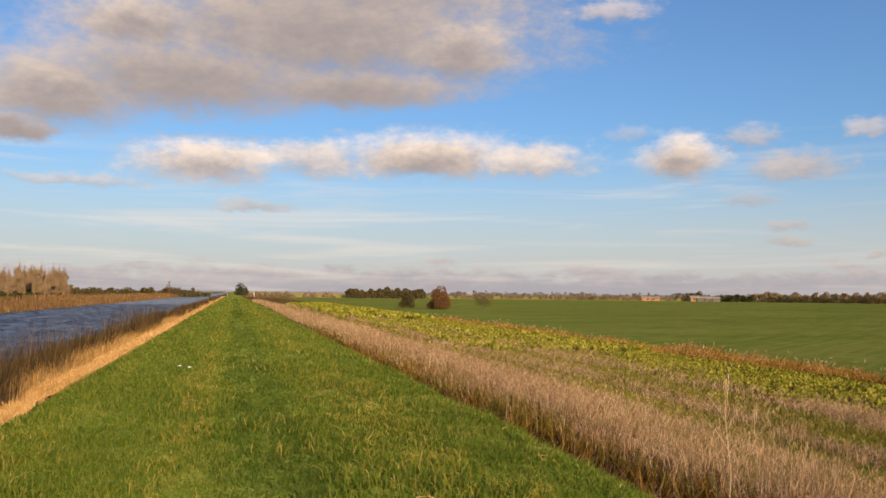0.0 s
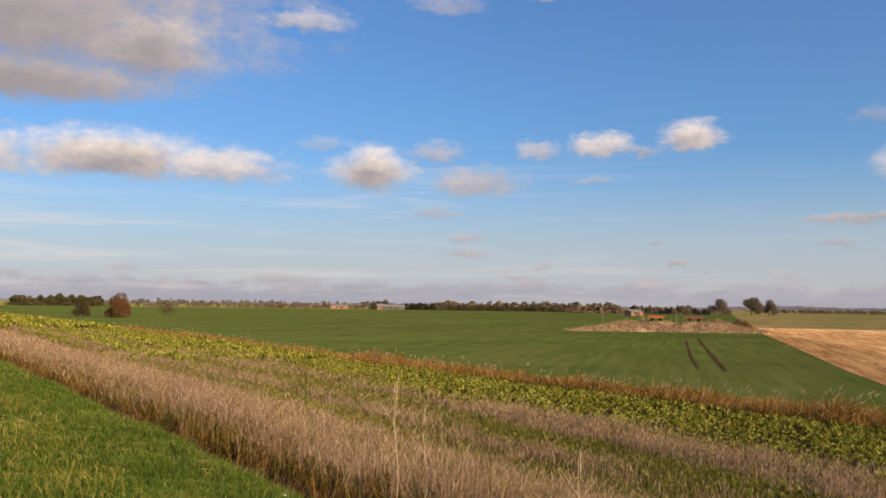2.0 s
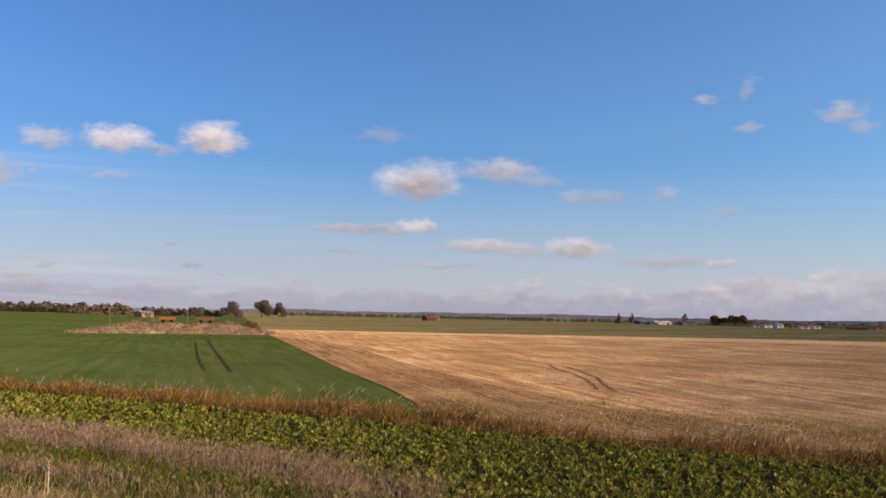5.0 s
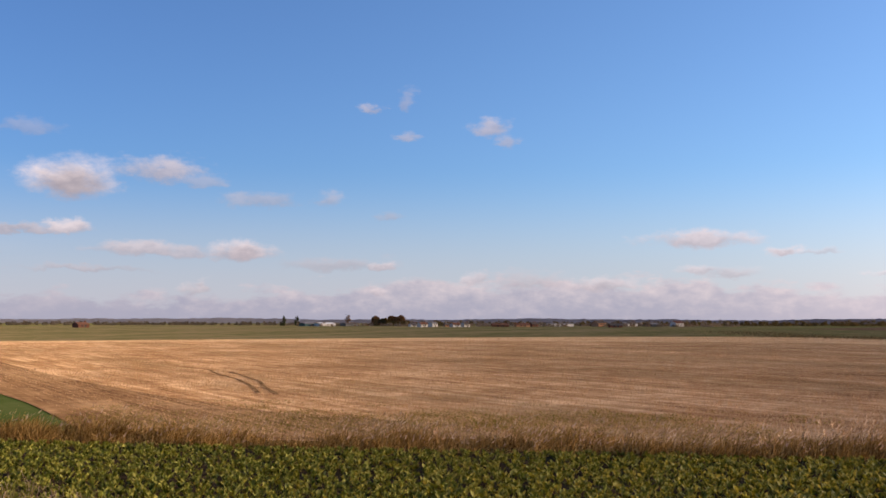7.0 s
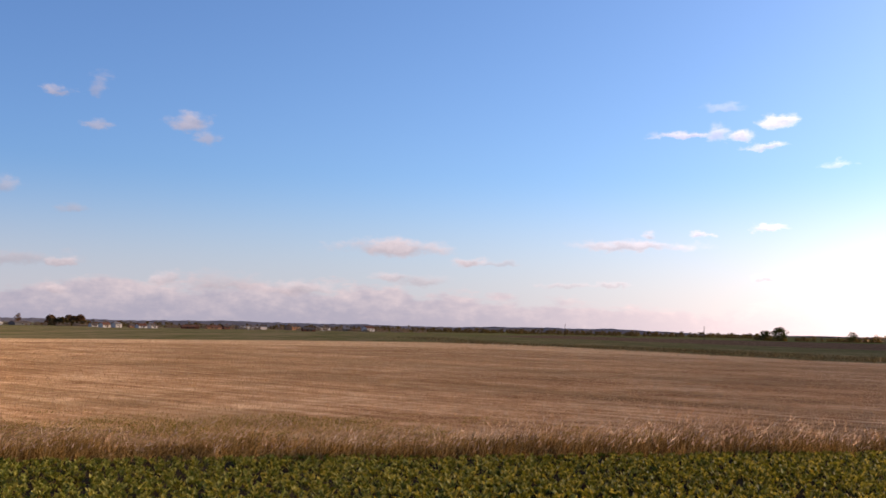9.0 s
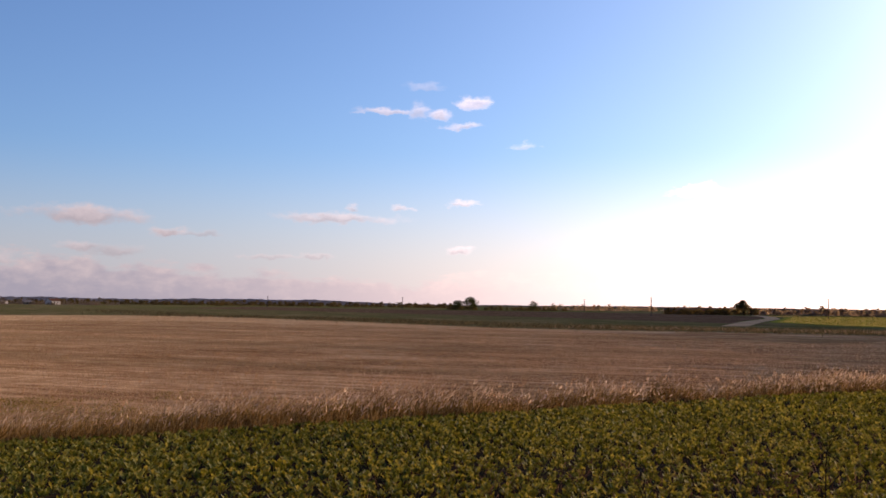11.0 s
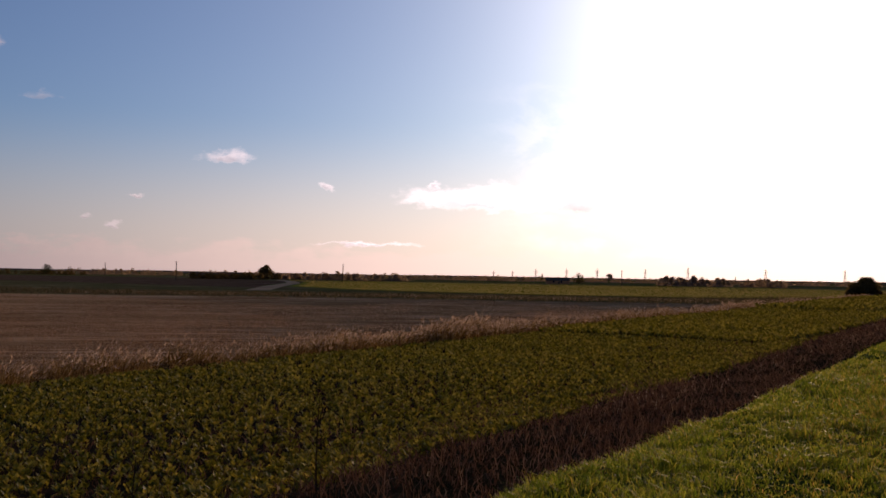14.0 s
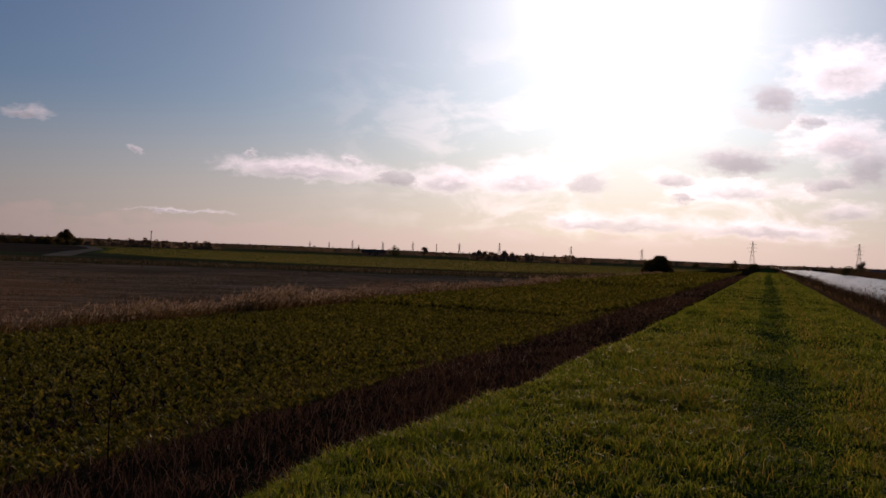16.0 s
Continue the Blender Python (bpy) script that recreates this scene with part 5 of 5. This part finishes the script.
wood("village_trees", 79.6, 98.0, 1080, 6.2, LEAF_OLIVE, "dark trees and hedges among the village houses", 2800, 60, gaps=0.35)
wood("copse", 120.3, 127.6, 800, 3.8, LEAF_OLIVE, "dark hedge and shrubs joining the copse", 2400, 20, gaps=0.3)
wood("farm_hedge", 133.5, 138.8, 560, 4.4, LEAF_OLIVE, "dark hedge and shrubs round the farmyard", 2600, 14, gaps=0.25)
wood("hedge_belt", 126.09, 138.06, 900, 6.0, LEAF_FAR_HAZE, "hazy hedge behind the ploughed field", 1600, 100, gaps=0.35)
wood("woodland", 138.46, 146.54, 620, 5.4, LEAF_FAR_HAZE, "dark wood behind the pasture", 3000, 40)
wood("hedge_belt", 146.04, 155.02, 900, 5.0, LEAF_FAR_HAZE, "hazy hedge behind the pasture", 1300, 60, gaps=0.3)
wood("woodland", 162.3, 166.39, 620, 6.4, LEAF_FAR_HAZE, "dark grove behind the pasture", 1700, 30)
wood("woodland", 166.99, 169.39, 640, 5.2, LEAF_FAR_HAZE, "dark hedge trees behind the pasture", 900, 30)
wood("hedge_belt", 154.02, 179.96, 950, 5.0, LEAF_FAR_HAZE, "hazy hedge on the southern skyline", 2600, 120, gaps=0.25)
wood("hedge_belt", 180.16, 193.95, 900, 5.5, LEAF_FAR_HAZE, "hazy hedge beyond the river", 1600, 120, gaps=0.2)

# Distance haze is mixed into the hill colours as a blue-grey tint.
HILL_HAZE = material("haze_tinted_hills", [(0.15, 0.15, 0.175), (0.185, 0.185, 0.21), (0.22, 0.215, 0.24)], 0.02, 0.95, through_light=0.4)
# Paler and translucent, so the backlit southern skyline looks veiled in haze.
HILL_HAZE_SOUTH = material("haze_tinted_woods", [(0.16, 0.14, 0.15), (0.21, 0.19, 0.20), (0.26, 0.23, 0.24)], 0.02, 0.95, through_light=0.7)


def ridge(az0, az1, dist, rise, label, mat=None, slopes=3):
    """Low wooded hills on the skyline: a slope with a ragged top; slopes=2 leaves the far side open to the light."""
    az = np.linspace(az0, az1, 420)
    top = np.zeros(420)
    for k, a in enumerate((0.13, 0.31, 0.7, 1.6, 4.1, 11.0)):
        top += np.sin(az * a * 2.3 + 1.7 * k) / (1 + 0.9 * k)
    edge = np.clip(np.minimum(az - az0, az1 - az) / 6.0, 0, 1)
    top = (rise * (0.75 + 0.1 * top) + rng.uniform(-0.03, 0.03, 420) * rise) * (0.35 + 0.65 * edge)
    a = np.radians(az)
    ring = [np.stack([np.sin(a) * d, np.cos(a) * d, FIELD + h], 1) for d, h in ((dist - 250, np.zeros(420)), (dist - 60, top * 0.75), (dist, top), (dist + 200, np.zeros(420)))]
    v = np.concatenate(ring)
    k = np.arange(419)
    q = np.concatenate([np.stack([k + i * 420, k + 1 + i * 420, k + 1 + (i + 1) * 420, k + (i + 1) * 420], 1) for i in range(slopes)])
    tagged(new("backdrop", mesh_np("backdrop", v, q, mat or HILL_HAZE)), label, "hills", kind="structure")


ridge(46, 118, 3600, 22, "low wooded hills on the skyline, tinted hazy blue")
ridge(-20, 52, 3900, 9, "thin line of distant woods, tinted for haze")
ridge(112, 200, 3900, 9, "thin line of distant woods, tinted for haze", HILL_HAZE_SOUTH, 2)


# ---- buildings ----
def paint(name, colour, rough=0.7):
    return material(name, [tuple(0.8 * c for c in colour), colour, tuple(min(1, 1.12 * c) for c in colour)], 1.5, rough, bump=0.01)


WHITE_WALL = paint("white_render", (0.55, 0.52, 0.48))
GREY_CLAD = paint("grey_cladding", (0.15, 0.145, 0.14))
DARK_CLAD = paint("dark_cladding", (0.075, 0.066, 0.058))
TEAL_CLAD = paint("teal_cladding", (0.07, 0.12, 0.12))
BRICK = paint("buff_brick", (0.40, 0.22, 0.12))
RED_BRICK = paint("red_brick", (0.17, 0.075, 0.05))
ROOF_GREY = paint("grey_roof", (0.15, 0.145, 0.15))
ROOF_DARK = paint("dark_slate", (0.09, 0.075, 0.068))
ROOF_RED = paint("red_tile", (0.13, 0.065, 0.045))
ROOF_WHITE = paint("pale_sheet_roof", (0.55, 0.55, 0.54))
GLASS = paint("window_glass", (0.03, 0.035, 0.045), 0.1)
DOOR_PAINT = paint("door_paint", (0.12, 0.09, 0.07))


def box_tris(cx, cy, cz, sx, sy, sz):
    v = np.array([(cx + i * sx / 2, cy + j * sy / 2, cz + k * sz / 2) for k in (-1, 1) for j in (-1, 1) for i in (-1, 1)])
    t = np.array([(0, 2, 3), (0, 3, 1), (4, 5, 7), (4, 7, 6), (0, 1, 5), (0, 5, 4), (2, 6, 7), (2, 7, 3), (0, 4, 6), (0, 6, 2), (1, 3, 7), (1, 7, 5)])
    return v, t


def building(name, az, dist, long, deep, eaves, roof_rise, wall_mat, roof_mat, label, category="house", turn=0.0, chimney=False, windows=2):
    """A gabled house or shed; its long side faces the bank when turn is 0."""
    holder = new(name)
    holder.matrix_world = Matrix.Translation(at(az, dist)) @ Matrix.Rotation(radians(-az + turn), 4, "Z")
    tagged(holder, label, category)
    eaves, roof_rise = 0.8 * eaves, 0.75 * roof_rise
    if 74 < az < 99:
        eaves, roof_rise, long, deep = 0.75 * eaves, 0.8 * roof_rise, 0.85 * long, 0.85 * deep
    x, y, e, r = long / 2, deep / 2, eaves, eaves + roof_rise
    v = np.array([(-x, -y, 0), (x, -y, 0), (x, y, 0), (-x, y, 0), (-x, -y, e), (x, -y, e), (x, y, e), (-x, y, e), (-x, 0, r), (x, 0, r)])
    t = np.array([(0, 1, 5), (0, 5, 4), (2, 3, 7), (2, 7, 6), (1, 2, 6), (1, 6, 5), (5, 6, 9), (3, 0, 4), (3, 4, 7), (7, 4, 8)])
    part("wall", mesh_np("wall", v, t, wall_mat), holder)
    o, th = 0.3, 0.15
    slope = roof_rise / y
    slabs = []
    for s in (-1, 1):
        p = [(-x - o, s * (y + o), e - o * slope), (x + o, s * (y + o), e - o * slope), (x + o, 0, r), (-x - o, 0, r)]
        v = np.array(p + [(a, b, c + th) for a, b, c in p])
        t = np.array([(0, 1, 2), (0, 2, 3), (4, 6, 5), (4, 7, 6), (0, 5, 1), (0, 4, 5), (1, 6, 2), (1, 5, 6), (2, 7, 3), (2, 6, 7), (3, 4, 0), (3, 7, 4)])
        slabs.append((v, t))
    v, t = joined(slabs)
    roof = part("roof", mesh_np("roof", v, t, roof_mat), holder)
    if chimney:
        part("chimney", mesh_np("chimney", *box_tris(x * 0.7, 0, r + 0.4, 0.7, 0.7, 1.6), RED_BRICK), roof)
    for k in range(windows):
        wx = -x + long * (k + 1) / (windows + 1)
        part("window", mesh_np("window", *box_tris(wx, -y, e * 0.62, 1.1, 0.1, 1.2), GLASS), holder)
    part("door", mesh_np("door", *box_tris(x * 0.12 if windows != 1 else x * 0.5, -y, 0.9, 1.0 if category == "house" else 2.6, 0.12, 1.8), DOOR_PAINT), holder)
    return holder


building("shed", 43.85, 480, 7, 6, 2.6, 1.3, BRICK, ROOF_GREY, "small brick farm shed with a grey roof", "shed", turn=36)
building("farmhouse", 28.25, 745, 8, 7, 3.4, 2.4, BRICK, ROOF_GREY, "pale buff farmhouse across the wheat", turn=20)
building("barn", 29.09, 745, 17, 9, 3.0, 1.8, GREY_CLAD, ROOF_GREY, "long grey barn across the wheat", "barn")
building("farmhouse", 25.7, 760, 14, 8, 2.8, 1.6, BRICK, ROOF_GREY, "low buff brick farmhouse", "house")
building("cottage", 61.06, 700, 9, 7, 2.6, 2.2, RED_BRICK, ROOF_RED, "low red brick cottage on the fen", chimney=True, turn=36)
building("shed", 74.2, 940, 16.5, 13.0, 4.0, 2.0, TEAL_CLAD, ROOF_GREY, "teal metal farm shed", "shed", turn=36)
building("barn", 75.25, 940, 22.5, 13.0, 4.0, 2.0, WHITE_WALL, ROOF_WHITE, "white rendered farm barn", "barn", windows=1, turn=36)
building("barn", 76.75, 940, 18.0, 11.7, 4.0, 2.0, GREY_CLAD, ROOF_DARK, "grey farm shed beside the barn", "barn", windows=1, turn=36)
for _az, _d, _w, _e, _wall, _roof, _t in ((80.7, 880, 8, 3.0, WHITE_WALL, ROOF_DARK, 30), (81.3, 800, 9, 4.0, WHITE_WALL, ROOF_RED, 40), (81.95, 820, 8, 5.0, WHITE_WALL, ROOF_GREY, 45), (82.9, 860, 9, 3.0, BRICK, ROOF_DARK, 20), (83.35, 800, 9, 3.4, WHITE_WALL, ROOF_RED, 30), (83.95, 810, 8, 4.0, WHITE_WALL, ROOF_DARK, 45), (86.15, 850, 18, 2.6, RED_BRICK, ROOF_RED, 10), (87.5, 840, 16, 3.0, BRICK, ROOF_RED, 25), (88.2, 880, 8, 4.4, RED_BRICK, ROOF_DARK, 40), (93.2, 760, 12, 3.0, RED_BRICK, ROOF_DARK, 20)):
    building("house", _az, _d, _w, 7, _e, 2.6, _wall, _roof, "small village house across the fen", turn=_t, chimney=True)
building("warehouse", 89.82, 960, 33.0, 13.5, 4.6, 1.3, WHITE_WALL, ROOF_GREY, "long pale grey warehouse", "shed", windows=0, turn=36)
building("warehouse", 88.73, 975, 21.0, 13.5, 5.4, 1.5, DARK_CLAD, ROOF_DARK, "dark clad warehouse across the fen", "shed", windows=0, turn=36)
building("house", 92.22, 930, 12.0, 12.2, 5.9, 4.3, BRICK, ROOF_DARK, "buff brick gabled house", turn=44, chimney=True)
building("house", 94.11, 960, 15.0, 9.5, 5.4, 3.3, WHITE_WALL, ROOF_DARK, "white gabled house with a dark roof", turn=40, chimney=True)
building("cottage", 95.5, 960, 12.0, 9.5, 3.8, 2.8, GREY_CLAD, ROOF_GREY, "pale grey cottage on the fen", turn=36)
building("house", 96.89, 960, 13.5, 9.5, 5.9, 3.6, WHITE_WALL, ROOF_RED, "white gabled house with a red roof", turn=46, chimney=True)
building("barn", 134.3, 590, 16, 9, 2.8, 1.8, DARK_CLAD, ROOF_DARK, "long dark farm barn by the track", "barn", windows=0)
building("barn", 135.9, 600, 16, 10, 3.4, 1.4, RED_BRICK, ROOF_RED, "brick farm shed with a tiled roof", "barn", windows=0)
building("cottage", 136.75, 590, 9, 6, 2.6, 2.0, RED_BRICK, ROOF_DARK, "small red brick outhouse in the farmyard")
building("cottage", 156.1, 640, 16, 8, 2.9, 2.4, BRICK, ROOF_DARK, "long low cottage behind the pasture", chimney=True)
building("cottage", 185.85, 600, 9, 6, 2.6, 2.0, WHITE_WALL, ROOF_GREY, "pale cottage beyond the river")

# ---- pylons, poles, posts ----
STEEL = paint("galvanised_steel", (0.24, 0.23, 0.24), 0.6)
POLE_WOOD = paint("weathered_wood", (0.30, 0.22, 0.15))
DARK_WOOD = paint("dark_wood", (0.09, 0.075, 0.06))
WHITE_PAINT = paint("white_paint", (0.78, 0.77, 0.74))


def pylon(az, dist, tall):
    holder = new("pylon")
    holder.matrix_world = Matrix.Translation(at(az, dist)) @ Matrix.Rotation(radians(-az + 15), 4, "Z")
    tagged(holder, "grey lattice steel electricity pylon on the skyline", "pylon", "pylon line")
    thick = max(0.1, dist * 0.0001)
    half = lambda z: 0.095 * tall * (1 - z / tall) ** 1.35 + 0.012 * tall
    levels = [0, 0.2, 0.38, 0.54, 0.66, 0.77, 0.88, 1.0]
    bars = []
    for z0, z1 in zip(levels, levels[1:]):
        a, b = half(z0 * tall), half(z1 * tall)
        low = [(s * a, u * a, z0 * tall) for s, u in ((-1, -1), (1, -1), (1, 1), (-1, 1))]
        top = [(s * b, u * b, z1 * tall) for s, u in ((-1, -1), (1, -1), (1, 1), (-1, 1))]
        for k in range(4):
            bars.append(tube([low[k], top[k]], [thick, thick], 4))
            bars.append(tube([low[k], top[(k + 1) % 4]], [thick * 0.6] * 2, 3))
            bars.append(tube([low[(k + 1) % 4], top[k]], [thick * 0.6] * 2, 3))
    part("tower", mesh_np("tower", *joined(bars), STEEL), holder)
    for z, reach in ((0.6, 0.17), (0.74, 0.21), (0.88, 0.15)):
        r = reach * tall
        arm = joined([tube([(-r, 0, z * tall), (0, 0, z * tall + 0.035 * tall), (r, 0, z * tall)], [thick * 0.8] * 3, 4), tube([(-r, 0, z * tall), (r, 0, z * tall)], [thick * 0.8] * 2, 4)])
        part("arm", mesh_np("arm", *arm, STEEL), holder)


for _az, _d, _h in ((179.12, 1500, 41), (184.89, 1420, 40), (172.7, 2000, 29), (168.41, 2000, 29), (163.96, 2200, 34), (161.45, 2500, 32), (158.54, 2600, 32), (156.67, 2800, 32), (154.77, 3000, 32), (153.33, 3200, 26), (152.15, 3400, 28), (166.7, 2600, 16)):
    pylon(_az, _d, _h)


def pole(az, dist, tall, mat, label, thick=0.11, arm=True, z=FIELD):
    holder = new("telegraph_pole")
    holder.matrix_world = Matrix.Translation(at(az, dist, z)) @ Matrix.Rotation(radians(-az + 30), 4, "Z") @ Matrix.Rotation(radians(-6 if "leaning" in label else 0.8), 4, "Y")
    tagged(holder, label, "pole")
    part("post", mesh_np("post", *tube([(0, 0, -0.3), (0, 0, tall * 0.5), (0, 0, tall)], [thick, thick * 0.9, thick * 0.75], 8), mat, True), holder)
    if arm:
        part("crossarm", mesh_np("crossarm", *box_tris(0, 0, tall - 0.4, 1.4, 0.12, 0.12), mat), holder)


pole(42.0, 190, 4.2, POLE_WOOD, "leaning weathered grey post on the overgrown corner", 0.055, False)
pole(44.35, 170, 3.8, POLE_WOOD, "weathered telegraph pole on the overgrown corner", 0.055, False)
pole(46.3, 176, 3.7, POLE_WOOD, "slim weathered telegraph pole on the overgrown corner", 0.05, False)
for _az, _d in ((160.9, 560), (129.6, 700), (133.6, 420), (118.3, 700), (143.6, 420), (110.0, 800)):
    pole(_az - 0.9, _d, 7.0 + 0.004 * _d, DARK_WOOD, "dark telegraph pole across the fields", 0.14 + 0.0002 * _d)

_g = new("marker_post")
_g.location = at(359.66, 250, -0.05)
tagged(_g, "pale grey marker post on the crown of the bank", "post")
part("post", mesh_np("post", *box_tris(0, 0, 0.4, 0.13, 0.13, 0.9), STEEL), _g)
part("cap", mesh_np("cap", *box_tris(0, 0, 0.89, 0.17, 0.17, 0.08), WHITE_PAINT), _g)

_h = new("marker_post")
_h.location = at(1.25, 330, -0.05)
tagged(_h, "white painted marker post on the edge of the bank", "post")
part("post", mesh_np("post", *box_tris(0, 0, 0.7, 0.16, 0.16, 1.5), WHITE_PAINT), _h)
part("cap", mesh_np("cap", *box_tris(0, 0, 1.48, 0.2, 0.2, 0.06), STEEL), _h)


def scrap(x, y, size, turn, label):
    """A crumpled bit of paper lying on the grass."""
    g = np.linspace(-1, 1, 6)
    u, w = np.meshgrid(g, g)
    z = 0.25 * np.sin(2.3 * u + turn) * np.cos(1.9 * w) + 0.15 * u * w + 0.5
    v = np.stack([u * np.cos(turn) - 0.6 * w * np.sin(turn), u * np.sin(turn) + 0.6 * w * np.cos(turn), z], -1).reshape(-1, 3) * size
    k = (np.arange(5)[:, None] * 6 + np.arange(5)[None]).ravel()
    q = np.stack([k, k + 1, k + 7, k + 6], 1)
    ob = tagged(new("paper_scrap", mesh_np("paper_scrap", np.concatenate([v, v - [0, 0, 0.004]]), np.concatenate([q, q[:, ::-1] + 36]), WHITE_PAINT, True)), label, "litter")
    ob.location = (x, y, float(ground_z(x, y)) + 0.03)


scrap(-1.2, 20.4, 0.036, 0.4, "white scrap of paper caught in the grass")
scrap(-0.98, 20.1, 0.042, 2.1, "white scrap of paper caught in the grass")
scrap(3.15, 8.0, 0.045, 1.2, "pale crumpled scrap at the edge of the mown grass")

# Dead hogweed stalks standing above the grass.
STALK = material("dead_stalk", [(0.5, 0.38, 0.25), (0.62, 0.49, 0.34), (0.72, 0.6, 0.44)], 4.0, 0.7)


def hogweed(x, y, tall, label, mat=None, thick=0.005):
    mat = mat or STALK
    z = float(ground_z(x, y))
    holder = new("dead_hogweed")
    holder.location = (x, y, z)
    tagged(holder, label, "dead plant")
    part("stem", mesh_np("stem", *tube([(0, 0, 0), (0.03, -0.02, tall * 0.4), (-0.02, 0.02, tall * 0.75), (-0.03, 0.0, tall)], [thick, thick * 0.85, thick * 0.6, thick * 0.3], 6), mat, True), holder)
    for k, (z0, a, reach) in enumerate(((0.5, 0.3, 0.32), (0.55, 3.3, 0.28), (0.68, 5.0, 0.24), (0.7, 1.9, 0.3), (0.84, 4.1, 0.16), (0.9, 0.9, 0.14))):
        r = reach * tall * 0.5
        p0, p1 = (0, 0, z0 * tall), (math.cos(a) * r, math.sin(a) * r, (z0 + 0.16) * tall)
        spokes = [tube([p0, (p1[0] * 0.5, p1[1] * 0.5, (z0 + 0.09) * tall), p1], [thick * 0.55, thick * 0.45, thick * 0.3], 5)]
        for j in range(4):
            b = 2 * math.pi * j / 4 + k
            spokes.append(tube([p1, (p1[0] + 0.07 * math.cos(b), p1[1] + 0.07 * math.sin(b), p1[2] + 0.07)], [thick * 0.18, thick * 0.14], 3))
        part("branch", mesh_np("branch", *joined(spokes), mat, True), holder)


hogweed(5.85, 10.9, 1.9, "tall pale dead hogweed stalk above the grass")
hogweed(7.3, 12.6, 1.5, "shorter pale dead hogweed stalk in the grass")
hogweed(6.6, 8.2, 1.4, "pale dead hogweed stalk in the weeds")
hogweed(9.5, 22.0, 1.6, "green-brown seeding dock above the grass", WEED, 0.03)
hogweed(8.4, -10.2, 1.5, "dark dead dock stalk in the weeds", REED, 0.012)
hogweed(7.6, -6.4, 1.3, "dark dead dock stalk in the weeds", REED, 0.012)

# Wheel marks across the crops.
def wheel_mark(points, wide, mat, label, lift):
    pts = np.asarray(points, float)
    d = np.gradient(pts, axis=0)
    side = np.stack([-d[:, 1], d[:, 0]], 1) / np.linalg.norm(d, axis=1, keepdims=True) * wide / 2
    z = np.full((len(pts), 1), FIELD + lift)
    v = np.concatenate([np.concatenate([pts - side, z], 1), np.concatenate([pts + side, z], 1)])
    k = np.arange(len(pts) - 1)
    tagged(new("wheel_mark", mesh_np("wheel_mark", v, np.stack([k, k + 1, k + 1 + len(pts), k + len(pts)], 1), mat)), label, "wheel mark", kind="structure")


wheel_mark([(46.5, 42.8), (60, 56), (74, 69.3), (88.0, 82.6)], 0.24, SOIL, "bare muddy wheel mark in young wheat", 0.04)
wheel_mark([(46.8, 40.8), (62, 55.4), (78, 70.8), (94.6, 86.6)], 0.3, SOIL, "bare muddy wheel mark in young wheat", 0.04)
wheel_mark([(74, 29.5), (68.3, 26.6), (62.1, 22.7), (56, 19.6), (50.3, 17.2)], 0.3, WORN, "dark curved wheel mark in the stubble", 0.05)
wheel_mark([(71.5, 26.9), (67, 24.2), (60, 20.4), (55, 18.4), (49.6, 15.9)], 0.3, WORN, "dark curved wheel mark in the stubble", 0.05)


# Machinery parked on the overgrown corner.
ORANGE = paint("orange_paint", (0.42, 0.15, 0.06), 0.6)
RUSTED = paint("rusted_steel", (0.24, 0.10, 0.07), 0.8)
YELLOW = paint("yellow_paint", (0.15, 0.14, 0.06), 0.6)
TYRE = paint("tyre_rubber", (0.02, 0.02, 0.02), 0.8)


def trailer(az, dist, long, mat, label):
    holder = new("farm_trailer")
    holder.matrix_world = Matrix.Translation(at(az, dist)) @ Matrix.Rotation(radians(-az), 4, "Z")
    tagged(holder, label, "trailer")
    part("body", mesh_np("body", *joined([box_tris(0, 0, 1.2, long, 2.2, 0.7), box_tris(0, 0, 1.6, long * 1.02, 2.3, 0.1)]), mat), holder)
    part("drawbar", mesh_np("drawbar", *box_tris(long * 0.6, 0, 0.8, long * 0.3, 0.2, 0.2), DARK_CLAD), holder)
    for s in (-1, 1):
        for u in (-0.25, 0.25):
            part("wheel", mesh_np("wheel", *tube([(u * long, s * 1.2 - 0.15, 0.5), (u * long, s * 1.2 + 0.15, 0.5)], [0.5, 0.5], 14), TYRE), holder)


trailer(45.17, 300, 5.0, ORANGE, "orange farm trailer parked in the rough")
trailer(44.5, 240, 2.6, YELLOW, "yellow farm implement parked in the rough")
trailer(47.4, 300, 5.6, RUSTED, "rust-red farm trailer parked in the rough")
